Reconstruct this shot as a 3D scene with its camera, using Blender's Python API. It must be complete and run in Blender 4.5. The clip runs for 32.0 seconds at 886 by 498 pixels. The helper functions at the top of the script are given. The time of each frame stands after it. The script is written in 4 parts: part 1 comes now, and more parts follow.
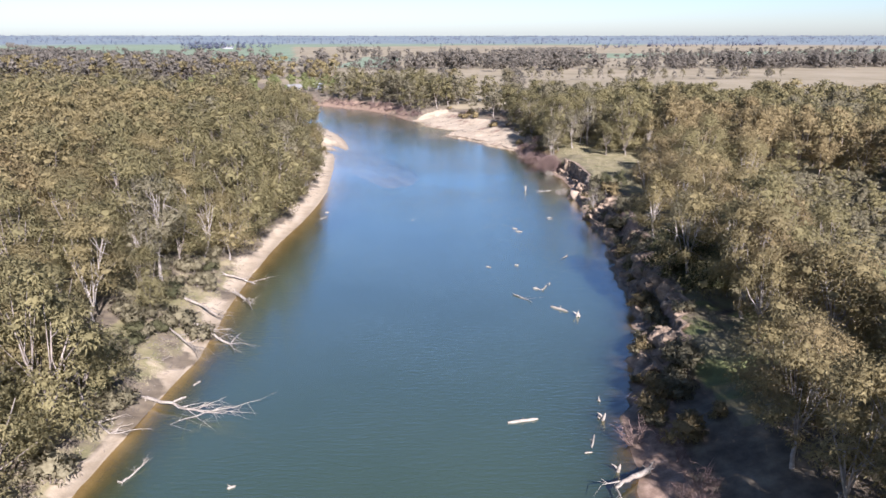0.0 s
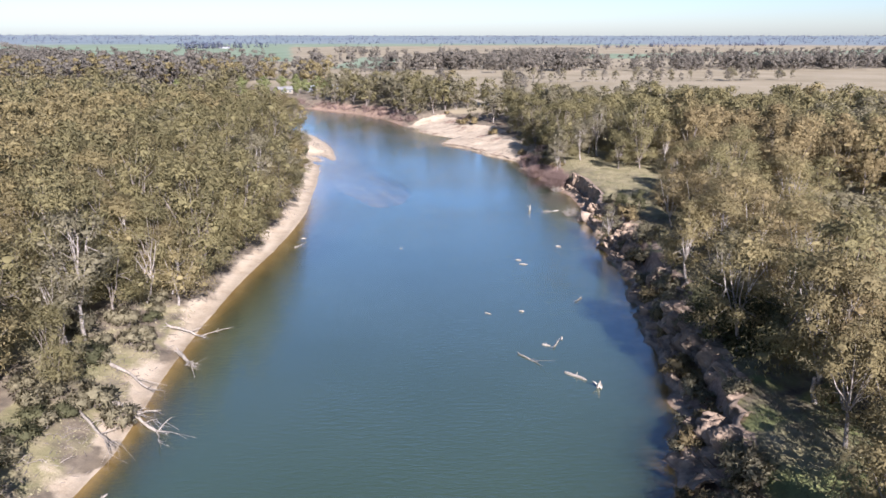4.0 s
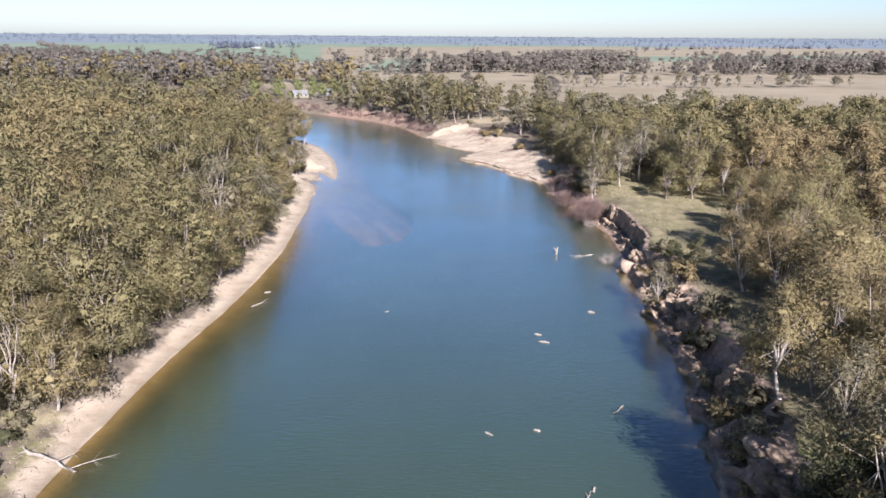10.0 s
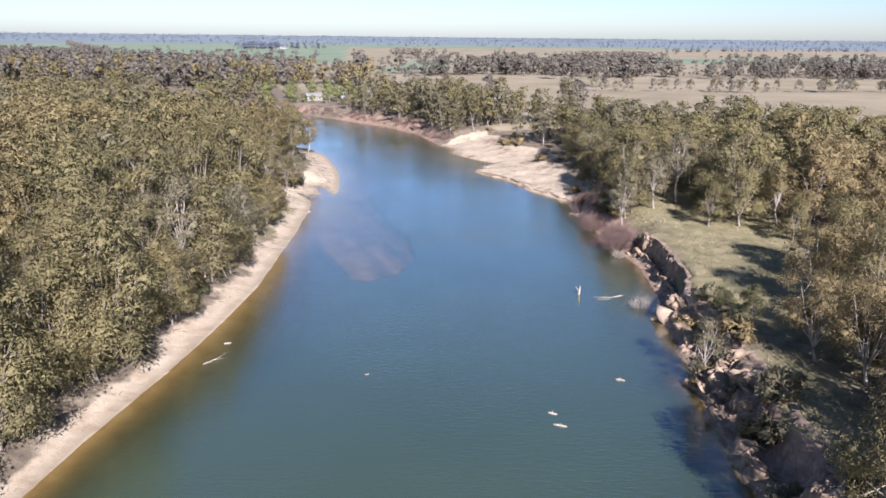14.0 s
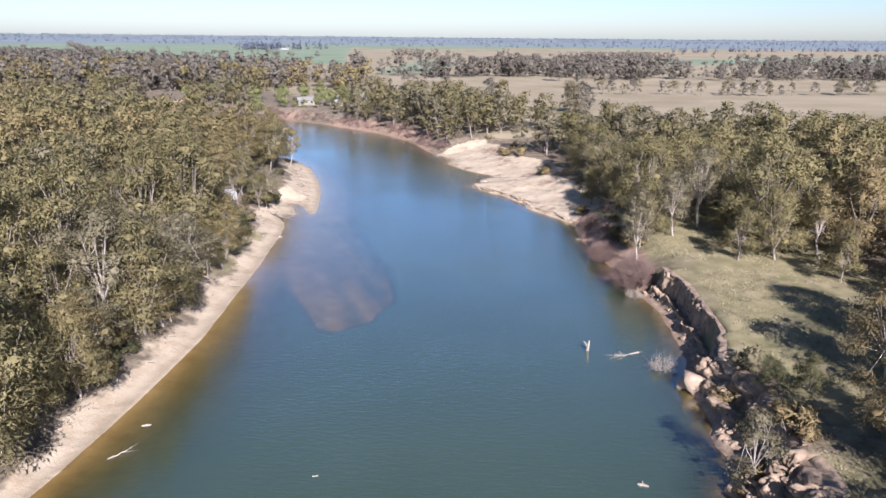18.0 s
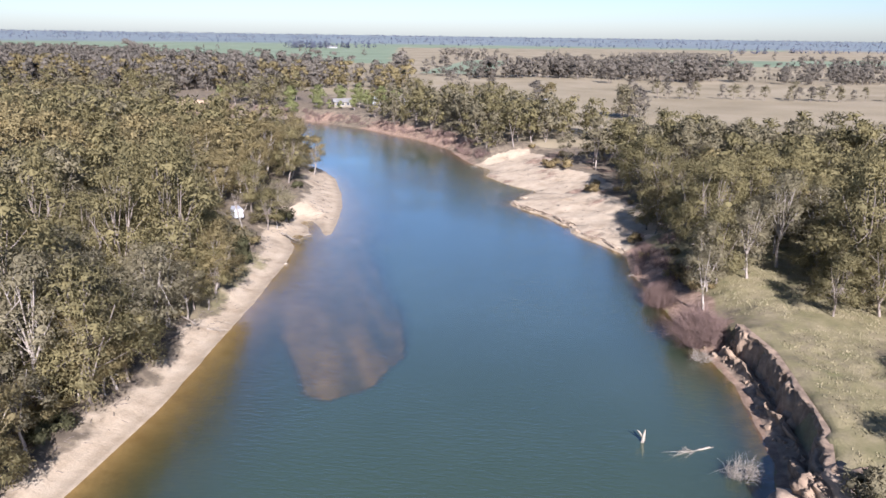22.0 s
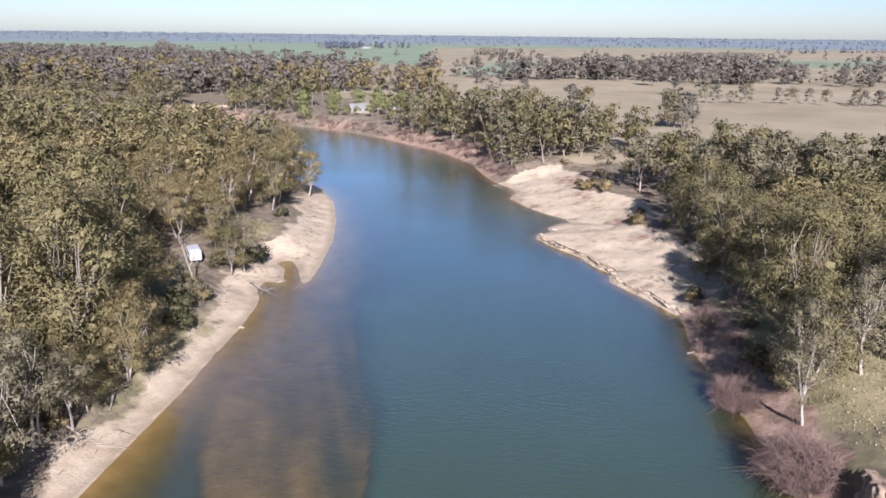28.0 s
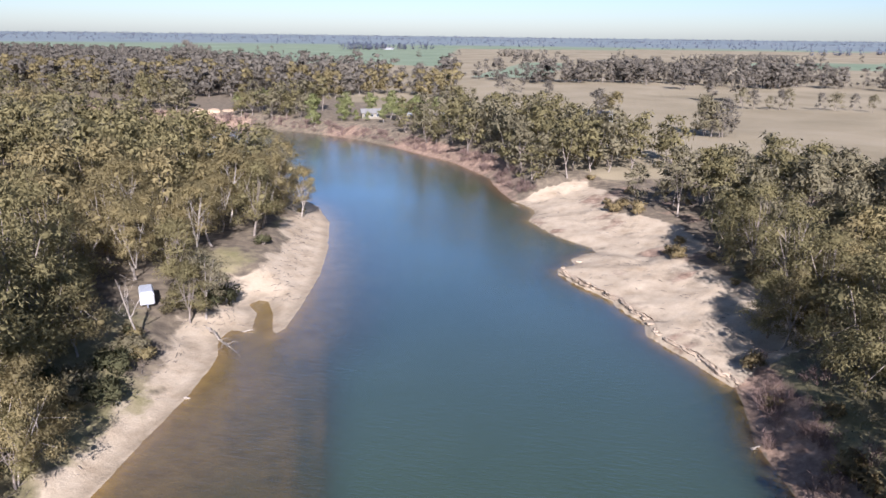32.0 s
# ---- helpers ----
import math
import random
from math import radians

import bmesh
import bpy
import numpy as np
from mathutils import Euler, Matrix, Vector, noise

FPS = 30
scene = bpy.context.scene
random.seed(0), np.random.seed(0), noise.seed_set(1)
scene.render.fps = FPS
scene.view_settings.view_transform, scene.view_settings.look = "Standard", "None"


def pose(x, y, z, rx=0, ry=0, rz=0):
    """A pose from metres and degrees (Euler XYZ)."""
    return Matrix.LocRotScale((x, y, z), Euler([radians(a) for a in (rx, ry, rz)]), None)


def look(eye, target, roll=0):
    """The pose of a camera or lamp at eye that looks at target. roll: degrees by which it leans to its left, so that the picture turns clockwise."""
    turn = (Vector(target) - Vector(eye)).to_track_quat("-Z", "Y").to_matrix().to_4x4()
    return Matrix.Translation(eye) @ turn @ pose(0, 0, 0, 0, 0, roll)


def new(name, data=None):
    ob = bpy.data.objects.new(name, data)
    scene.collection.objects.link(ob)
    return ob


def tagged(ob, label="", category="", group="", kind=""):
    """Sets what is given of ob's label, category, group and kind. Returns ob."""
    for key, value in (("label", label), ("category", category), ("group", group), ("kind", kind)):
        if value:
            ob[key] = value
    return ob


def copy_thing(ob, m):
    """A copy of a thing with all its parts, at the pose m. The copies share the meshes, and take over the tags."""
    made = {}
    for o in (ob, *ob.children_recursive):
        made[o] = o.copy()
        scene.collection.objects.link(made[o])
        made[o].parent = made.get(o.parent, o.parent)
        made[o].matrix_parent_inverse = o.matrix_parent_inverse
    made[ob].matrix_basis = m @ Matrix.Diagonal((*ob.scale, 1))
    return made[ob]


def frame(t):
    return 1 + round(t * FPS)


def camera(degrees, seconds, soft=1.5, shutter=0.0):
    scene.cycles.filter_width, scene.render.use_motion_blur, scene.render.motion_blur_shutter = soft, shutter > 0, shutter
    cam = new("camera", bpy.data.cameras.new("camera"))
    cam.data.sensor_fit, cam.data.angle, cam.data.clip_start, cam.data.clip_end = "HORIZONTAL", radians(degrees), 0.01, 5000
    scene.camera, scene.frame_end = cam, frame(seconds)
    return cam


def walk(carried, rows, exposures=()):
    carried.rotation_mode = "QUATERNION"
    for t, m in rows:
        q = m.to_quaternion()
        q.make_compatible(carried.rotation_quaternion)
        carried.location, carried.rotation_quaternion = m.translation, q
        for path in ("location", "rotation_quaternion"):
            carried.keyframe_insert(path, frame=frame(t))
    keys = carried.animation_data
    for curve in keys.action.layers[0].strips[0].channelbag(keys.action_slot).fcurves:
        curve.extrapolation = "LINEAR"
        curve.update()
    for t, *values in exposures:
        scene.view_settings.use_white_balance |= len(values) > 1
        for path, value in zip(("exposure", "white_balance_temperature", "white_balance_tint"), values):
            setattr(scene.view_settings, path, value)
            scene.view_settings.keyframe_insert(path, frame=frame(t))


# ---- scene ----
cam = camera(62.00, 32.0)
PATH = [
    (0, pose(-5.812, -0.138, 37.585, 73.748, -0.009, -0.167)),
    (0.5, pose(-5.685, 2.513, 37.573, 73.732, -0.048, -0.145)),
    (1, pose(-5.567, 5.163, 37.566, 73.743, -0.032, -0.179)),
    (1.5, pose(-5.442, 7.797, 37.565, 73.717, -0.058, -0.200)),
    (2, pose(-5.299, 10.428, 37.580, 73.731, -0.086, -0.229)),
    (2.5, pose(-5.139, 13.051, 37.612, 73.742, -0.074, -0.266)),
    (3, pose(-4.956, 15.678, 37.656, 73.750, -0.066, -0.277)),
    (3.5, pose(-4.746, 18.308, 37.704, 73.741, -0.057, -0.294)),
    (5.5, pose(-3.346, 29.090, 37.902, 73.712, -0.078, 0.612)),
    (6, pose(-2.974, 31.788, 37.908, 73.722, -0.105, 0.643)),
    (6.5, pose(-2.598, 34.469, 37.908, 73.703, -0.082, 0.626)),
    (7, pose(-2.216, 37.142, 37.905, 73.710, -0.099, 0.659)),
    (7.5, pose(-1.826, 39.800, 37.898, 73.714, -0.115, 0.702)),
    (8, pose(-1.425, 42.458, 37.893, 73.742, -0.137, 0.896)),
    (8.5, pose(-1.003, 45.102, 37.887, 73.743, -0.218, 1.292)),
    (9, pose(-0.572, 47.741, 37.880, 73.750, -0.282, 1.842)),
    (9.5, pose(-0.143, 50.367, 37.867, 73.760, -0.331, 2.255)),
    (10, pose(0.279, 52.995, 37.850, 73.776, -0.364, 2.521)),
    (10.5, pose(0.685, 55.620, 37.827, 73.792, -0.413, 2.768)),
    (11, pose(1.062, 58.252, 37.800, 73.821, -0.464, 3.016)),
    (11.5, pose(1.409, 60.878, 37.766, 73.825, -0.499, 3.306)),
    (12, pose(1.740, 63.516, 37.732, 73.842, -0.538, 3.569)),
    (12.5, pose(2.062, 66.152, 37.701, 73.832, -0.555, 3.850)),
    (13, pose(2.362, 68.765, 37.675, 73.829, -0.571, 4.110)),
    (13.5, pose(2.632, 71.351, 37.652, 73.829, -0.565, 4.359)),
    (14, pose(2.876, 73.913, 37.636, 73.839, -0.547, 4.610)),
    (14.5, pose(3.108, 76.448, 37.625, 73.837, -0.556, 4.683)),
    (16.5, pose(3.848, 86.421, 37.781, 73.846, -0.549, 4.692)),
    (17, pose(4.000, 88.992, 37.817, 73.850, -0.510, 4.704)),
    (17.5, pose(4.145, 91.573, 37.851, 73.850, -0.492, 4.832)),
    (18, pose(4.305, 94.168, 37.882, 73.859, -0.479, 4.968)),
    (18.5, pose(4.482, 96.752, 37.907, 73.850, -0.515, 5.215)),
    (19, pose(4.662, 99.335, 37.928, 73.824, -0.566, 5.755)),
    (19.5, pose(4.814, 101.921, 37.948, 73.810, -0.606, 6.321)),
    (20, pose(4.934, 104.524, 37.967, 73.799, -0.633, 6.873)),
    (20.5, pose(5.033, 107.123, 37.981, 73.786, -0.690, 7.387)),
    (21, pose(5.119, 109.721, 37.983, 73.773, -0.718, 7.854)),
    (21.5, pose(5.197, 112.293, 37.971, 73.768, -0.743, 8.283)),
    (22, pose(5.277, 114.848, 37.943, 73.765, -0.745, 8.741)),
    (22.5, pose(5.361, 117.375, 37.903, 73.750, -0.746, 9.183)),
    (23, pose(5.445, 119.896, 37.860, 73.754, -0.741, 9.646)),
    (23.5, pose(5.507, 122.424, 37.823, 73.757, -0.702, 9.994)),
    (24, pose(5.534, 124.965, 37.797, 73.774, -0.713, 10.333)),
    (24.5, pose(5.535, 127.512, 37.781, 73.755, -0.707, 10.603)),
    (25, pose(5.527, 130.079, 37.776, 73.769, -0.727, 10.842)),
    (25.5, pose(5.515, 132.637, 37.775, 73.738, -0.707, 10.986)),
    (27.5, pose(5.319, 142.823, 37.769, 73.723, -0.592, 11.342)),
    (28, pose(5.215, 145.409, 37.760, 73.726, -0.581, 11.542)),
    (28.5, pose(5.106, 147.988, 37.747, 73.704, -0.560, 11.797)),
    (29, pose(4.985, 150.599, 37.732, 73.721, -0.560, 12.060)),
    (29.5, pose(4.854, 153.215, 37.715, 73.690, -0.581, 12.365)),
    (30, pose(4.704, 155.842, 37.699, 73.688, -0.607, 12.638)),
    (30.5, pose(4.535, 158.465, 37.684, 73.677, -0.666, 12.817)),
    (31, pose(4.323, 161.098, 37.669, 73.679, -0.653, 12.932)),
    (31.5, pose(4.096, 163.732, 37.655, 73.665, -0.668, 13.172)),
    (32, pose(3.847, 166.391, 37.652, 73.788, -0.656, 13.414)),
]
walk(cam, PATH, [(0.0, 1.74, 5650, 21), (13.0, 1.65, 5650, 21), (25.0, 1.56, 5650, 21), (32.0, 1.48, 5650, 21)])

# ---- sky and sun ----
SUN_EL, SUN_AZ = radians(31), math.atan2(0.342, -0.94)  # azimuth of the sun from +y towards +x
world = bpy.data.worlds.new("sky")
scene.world = world
world.use_nodes = True
wn = world.node_tree.nodes
sky = wn.new("ShaderNodeTexSky")
sky.sky_type, sky.sun_disc = "NISHITA", False
sky.sun_elevation, sky.sun_rotation = SUN_EL, SUN_AZ
sky.air_density, sky.dust_density, sky.ozone_density, sky.altitude = 1.0, 0.45, 4.4, 0
world.node_tree.links.new(sky.outputs[0], wn["Background"].inputs[0])
wn["Background"].inputs[1].default_value = 0.046
to_sun = Vector((math.sin(SUN_AZ) * math.cos(SUN_EL), math.cos(SUN_AZ) * math.cos(SUN_EL), math.sin(SUN_EL)))
sun = new("sun", bpy.data.lights.new("sun", "SUN"))
sun.data.energy, sun.data.angle, sun.data.color = 5.0, radians(0.53), (1.0, 0.94, 0.86)
sun.matrix_world = look(to_sun * 300, (0, 0, 0))

rng = np.random.default_rng(7)


# ---- materials ----
class Nodes:
    """A short way to write a node material."""

    def __init__(self, name):
        self.mat = bpy.data.materials.new(name)
        self.mat.use_nodes = True
        self.tree = self.mat.node_tree
        self.tree.nodes.clear()
        self.out = self.tree.nodes.new("ShaderNodeOutputMaterial")

    def add(self, kind, **sockets):
        n = self.tree.nodes.new(kind)
        for k, v in sockets.items():
            key = int(k[1:]) if k[0] == "i" and k[1:].isdigit() else k.replace("_", " ")
            if isinstance(v, bpy.types.NodeSocket):
                self.tree.links.new(v, n.inputs[key])
            else:
                n.inputs[key].default_value = v
        return n

    def position(self):
        return self.add("ShaderNodeNewGeometry").outputs["Position"]

    def noise(self, scale, detail=4, rough=0.55, vector=None, stretch=None):
        v = vector or self.position()
        if stretch:
            m = self.add("ShaderNodeMapping", Vector=v)
            m.inputs["Scale"].default_value = stretch
            v = m.outputs[0]
        n = self.add("ShaderNodeTexNoise", Vector=v, Scale=scale, Detail=detail, Roughness=rough)
        return n.outputs["Fac"]

    def ramp(self, fac, *stops):
        n = self.add("ShaderNodeValToRGB", Fac=fac)
        e = n.color_ramp.elements
        while len(e) < len(stops):
            e.new(0.5)
        for el, (p, c) in zip(e, stops):
            el.position, el.color = p, (*c, 1)
        return n.outputs[0]

    def span(self, v, a, b, c=0.0, d=1.0):
        n = self.add("ShaderNodeMapRange", Value=v)
        for k, w in zip(("From Min", "From Max", "To Min", "To Max"), (a, b, c, d)):
            n.inputs[k].default_value = w
        return n.outputs[0]

    def mix(self, fac, a, b, blend="MIX"):
        n = self.tree.nodes.new("ShaderNodeMix")
        n.data_type, n.blend_type = "RGBA", blend
        for key, v in ((0, fac), (6, a), (7, b)):
            if isinstance(v, bpy.types.NodeSocket):
                self.tree.links.new(v, n.inputs[key])
            else:
                n.inputs[key].default_value = v if key == 0 else (*v, 1)
        return n.outputs[2]

    def math(self, op, a, b=0.0):
        n = self.tree.nodes.new("ShaderNodeMath")
        n.operation = op
        for i, v in enumerate((a, b)):
            if isinstance(v, bpy.types.NodeSocket):
                self.tree.links.new(v, n.inputs[i])
            else:
                n.inputs[i].default_value = v
        return n.outputs[0]

    def attr(self, name):
        n = self.tree.nodes.new("ShaderNodeAttribute")
        n.attribute_name = name
        return n.outputs["Fac"]

    def bump(self, height, strength, distance):
        return self.add("ShaderNodeBump", Height=height, Strength=strength, Distance=distance).outputs[0]

    def done(self, shader):
        self.tree.links.new(shader, self.out.inputs[0])
        return self.mat


def plain(name, lo, hi, scale, rough=0.8, bump=0.4, dist=0.05, detail=5, stretch=None):
    n = Nodes(name)
    f = n.noise(scale, detail, 0.6, stretch=stretch)
    g = n.noise(scale * 0.13, 3, stretch=stretch)
    c = n.mix(n.span(f, 0.3, 0.7), lo, hi)
    c = n.mix(n.span(g, 0.35, 0.75, 0.0, 0.5), c, tuple(0.6 * v for v in lo))
    p = n.add("ShaderNodeBsdfPrincipled", Base_Color=c, Roughness=rough)
    if bump:
        n.tree.links.new(n.bump(f, bump, dist), p.inputs["Normal"])
    return n.done(p.outputs[0])


def leaf(name, dark, mid, pale, scale=0.11, fine=3.5):
    """Foliage: hue drifts from tree to tree, tone from clump to clump and leaf to leaf; a little light passes through."""
    n = Nodes(name)
    isl = n.add("ShaderNodeNewGeometry").outputs["Random Per Island"]
    obj = n.add("ShaderNodeObjectInfo").outputs["Random"]
    t = n.math("ADD", n.math("MULTIPLY", n.span(n.noise(scale, 2), 0.32, 0.68), 0.4), n.math("MULTIPLY", obj, 0.25))
    t = n.math("ADD", t, n.math("MULTIPLY", isl, 0.35))
    c = n.ramp(t, (0.1, dark), (0.5, mid), (0.92, pale))
    # fine darker flecks paint the shade in gaps between leaves
    gap_shade = n.noise(fine, 3, 0.7)
    c = n.mix(n.span(gap_shade, 0.6, 0.36, 0.0, 0.35), c, tuple(0.5 * v for v in mid))
    d = n.add("ShaderNodeBsdfDiffuse", Color=c)
    tr = n.add("ShaderNodeBsdfTranslucent", Color=c)
    m = n.add("ShaderNodeMixShader", i0=0.47, i1=d.outputs[0], i2=tr.outputs[0])
    return n.done(m.outputs[0])


LEAF_OLIVE = leaf("leaf_olive", (0.2, 0.163, 0.086), (0.275, 0.223, 0.108), (0.36, 0.292, 0.146))
LEAF_GREEN = leaf("leaf_green", (0.18, 0.158, 0.082), (0.242, 0.207, 0.1), (0.32, 0.272, 0.13))
LEAF_RUST = leaf("leaf_rust", (0.2, 0.153, 0.08), (0.268, 0.207, 0.104), (0.34, 0.268, 0.136))
LEAF_DARK = leaf("leaf_dark", (0.085, 0.085, 0.045), (0.125, 0.12, 0.062), (0.18, 0.168, 0.085))
LEAF_GREY = leaf("leaf_grey", (0.185, 0.162, 0.1), (0.24, 0.208, 0.126), (0.305, 0.264, 0.164))
LEAF_LIME = leaf("leaf_lime", (0.21, 0.22, 0.09), (0.27, 0.28, 0.115), (0.33, 0.33, 0.15))
# far gums: brown-grey leaves, with some aerial haze mixed into the colour
LEAF_FAR_HAZED = leaf("leaf_far_hazed", (0.172, 0.152, 0.122), (0.214, 0.188, 0.15), (0.266, 0.234, 0.186), 0.04, 1.5)
# horizon trees: the blue of the haze is put into the leaf colour
LEAF_HAZE_BLUE = leaf("leaf_haze_blue", (0.14, 0.155, 0.2), (0.17, 0.185, 0.24), (0.21, 0.225, 0.28), 0.02, 0.8)
TWIG_RED = plain("twig_red", (0.115, 0.072, 0.056), (0.2, 0.132, 0.104), 6, 0.9, 0)
BARK = plain("bark_pale", (0.16, 0.13, 0.1), (0.5, 0.44, 0.37), 2.2, 0.75, 0.3, 0.04, stretch=(1, 1, 0.35))
BARK_DARK = plain("bark_dark", (0.09, 0.07, 0.055), (0.22, 0.18, 0.14), 3, 0.9, 0.6, 0.05)
BARK_DULL = plain("bark_dull", (0.12, 0.095, 0.075), (0.3, 0.25, 0.2), 1.2, 0.85, 0.3, 0.04)
BARK_WHITE = plain("bark_white", (0.15, 0.122, 0.095), (0.42, 0.365, 0.3), 1.6, 0.7, 0.3, 0.04)
DEADWOOD = plain("deadwood", (0.15, 0.122, 0.092), (0.35, 0.3, 0.235), 4, 0.85, 0.5, 0.03)


def ground_material():
    n = Nodes("ground")
    fine, mid, wide = n.noise(5, 6, 0.65), n.noise(0.6, 5), n.noise(0.07, 4)
    litter = n.ramp(mid, (0.25, (0.07, 0.055, 0.04)), (0.5, (0.14, 0.11, 0.075)), (0.8, (0.25, 0.2, 0.13)))
    grass = n.ramp(n.noise(0.25, 6, 0.7), (0.3, (0.115, 0.11, 0.046)), (0.5, (0.195, 0.166, 0.083)), (0.72, (0.27, 0.222, 0.13)))
    sand = n.ramp(n.noise(0.35, 6, 0.65), (0.25, (0.26, 0.196, 0.125)), (0.5, (0.365, 0.292, 0.2)), (0.8, (0.45, 0.37, 0.265)))
    soil = n.ramp(n.noise(0.9, 6, 0.7), (0.25, (0.1, 0.065, 0.045)), (0.5, (0.24, 0.16, 0.11)), (0.8, (0.42, 0.3, 0.21)))
    stubble = n.ramp(n.noise(0.02, 6, 0.6), (0.3, (0.175, 0.142, 0.085)), (0.5, (0.235, 0.192, 0.12)), (0.75, (0.29, 0.24, 0.16)))
    crop = n.ramp(n.noise(0.012, 5, 0.6), (0.3, (0.125, 0.165, 0.1)), (0.55, (0.165, 0.2, 0.125)), (0.8, (0.22, 0.235, 0.155)))
    # far plain: distance haze painted into the ground as a blue-grey colour
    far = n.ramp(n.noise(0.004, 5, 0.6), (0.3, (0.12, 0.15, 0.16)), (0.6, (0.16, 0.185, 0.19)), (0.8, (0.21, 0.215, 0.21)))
    lush = n.ramp(n.noise(0.5, 6, 0.7), (0.3, (0.11, 0.115, 0.045)), (0.55, (0.175, 0.18, 0.065)), (0.8, (0.25, 0.245, 0.1)))
    c = litter
    for name, colour in (("grass", grass), ("lush", lush), ("soil", soil), ("sand", sand), ("stubble", stubble), ("crop", crop), ("far", far)):
        a = n.attr(name)
        w = n.span(n.math("ADD", a, n.math("MULTIPLY", n.math("SUBTRACT", mid, 0.5), 0.7)), 0.35, 0.65)
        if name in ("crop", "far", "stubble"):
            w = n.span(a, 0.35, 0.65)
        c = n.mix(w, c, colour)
    c = n.mix(n.span(fine, 0.3, 0.75, 0.0, 0.28), c, (0.06, 0.05, 0.035))
    wet = n.attr("wet")
    c = n.mix(n.math("MULTIPLY", wet, 0.55), c, (0.12, 0.09, 0.055))
    p = n.add("ShaderNodeBsdfPrincipled", Base_Color=c, Roughness=n.span(wet, 0, 1, 0.92, 0.5))
    p.inputs["Specular IOR Level"].default_value = 0.15
    n.tree.links.new(n.bump(n.math("ADD", fine, n.math("MULTIPLY", mid, 2.0)), 0.6, 0.12), p.inputs["Normal"])
    return n.done(p.outputs[0])


def water_material():
    n = Nodes("river_water")
    depth = n.attr("depth")
    murk = n.span(n.noise(0.03, 4), 0.3, 0.7)
    body = n.mix(murk, (0.031, 0.049, 0.030), (0.038, 0.057, 0.037))
    cover = n.math("SUBTRACT", 1.0, n.math("POWER", 2.718, n.math("MULTIPLY", depth, -0.85)))
    dif = n.add("ShaderNodeBsdfDiffuse", Color=body)
    amber = n.mix(n.span(depth, 0.0, 0.8), (0.8, 0.71, 0.5), (0.44, 0.37, 0.13))
    clear = n.add("ShaderNodeBsdfTransparent", Color=amber)
    under = n.add("ShaderNodeMixShader", i0=cover, i1=clear.outputs[0], i2=dif.outputs[0])
    a = n.noise(1.5, 3, 0.6, stretch=(0.5, 1.5, 1))
    b = n.noise(0.16, 3, 0.5, stretch=(1, 0.6, 1))
    calm = n.span(n.noise(0.022, 3), 0.35, 0.65, 0.35, 1.0)
    h = n.math("MULTIPLY", n.math("ADD", a, n.math("MULTIPLY", b, 0.7)), calm)
    nor = n.bump(h, 0.6, 0.12)
    gl = n.add("ShaderNodeBsdfGlossy", Color=(1, 1, 1, 1), Roughness=0.1, Normal=nor)
    lw = n.add("ShaderNodeLayerWeight", Blend=0.5, Normal=nor)
    fr = n.math("ADD", n.math("MULTIPLY", n.math("POWER", lw.outputs["Facing"], 3.0), 0.97), 0.02)
    top = n.add("ShaderNodeMixShader", i0=fr, i1=under.outputs[0], i2=gl.outputs[0])
    return n.done(top.outputs[0])


GROUND, WATER = ground_material(), water_material()


# ---- mesh helpers ----
def mesh_np(name, verts, faces, material, smooth=False):
    """A mesh from arrays: verts (n, 3), or (n, 6) with normals, and faces (m, 3 or 4)."""
    verts, faces = np.asarray(verts, np.float32), np.asarray(faces, np.int32)
    verts, normals = verts[:, :3], verts[:, 3:]
    me = bpy.data.meshes.new(name)
    k = faces.shape[1]
    me.vertices.add(len(verts))
    me.vertices.foreach_set("co", verts.ravel())
    me.loops.add(faces.size)
    me.loops.foreach_set("vertex_index", faces.ravel())
    me.polygons.add(len(faces))
    me.polygons.foreach_set("loop_start", np.arange(0, faces.size, k, dtype=np.int32))
    if smooth:
        me.polygons.foreach_set("use_smooth", np.ones(len(faces), bool))
    me.update(calc_edges=True)
    if normals.size:
        normals = normals / (np.linalg.norm(normals, axis=1)[:, None] + 1e-9)
        me.attributes.new("custom_normal", "FLOAT_VECTOR", "POINT").data.foreach_set("vector", normals.ravel())
        me.update()
    me.materials.append(material)
    return me


def float_attr(me, name, values):
    me.attributes.new(name, "FLOAT", "POINT").data.foreach_set("value", np.asarray(values, np.float32))


def child(name, me, parent, label=""):
    ob = new(name, me)
    ob.parent = parent
    return tagged(ob, label) if label else ob


def tube(path, radii, sides=6):
    """Verts and quad faces of a tube along path; the ends are drawn in to a point."""
    path = np.asarray(path, float)
    t = np.gradient(path, axis=0)
    t /= np.linalg.norm(t, axis=1)[:, None] + 1e-9
    ref = np.where(np.abs(t[:, 2:3]) > 0.8, [[1.0, 0, 0]], [[0, 0, 1.0]])
    u = np.cross(t, ref)
    u /= np.linalg.norm(u, axis=1)[:, None] + 1e-9
    v = np.cross(t, u)
    a = np.linspace(0, 2 * np.pi, sides, endpoint=False)
    ring = np.cos(a)[None, :, None] * u[:, None] + np.sin(a)[None, :, None] * v[:, None]
    vs = (path[:, None] + ring * np.asarray(radii)[:, None, None]).reshape(-1, 3)
    i, j = np.meshgrid(np.arange(len(path) - 1), np.arange(sides), indexing="ij")
    q = np.stack([i * sides + j, i * sides + (j + 1) % sides, (i + 1) * sides + (j + 1) % sides, (i + 1) * sides + j], -1)
    return vs, q.reshape(-1, 4)


def join(pieces):
    """Several (verts, faces) as one."""
    vs, fs, n = [], [], 0
    for v, f in pieces:
        vs.append(v)
        fs.append(f + n)
        n += len(v)
    return np.concatenate(vs), np.concatenate(fs)


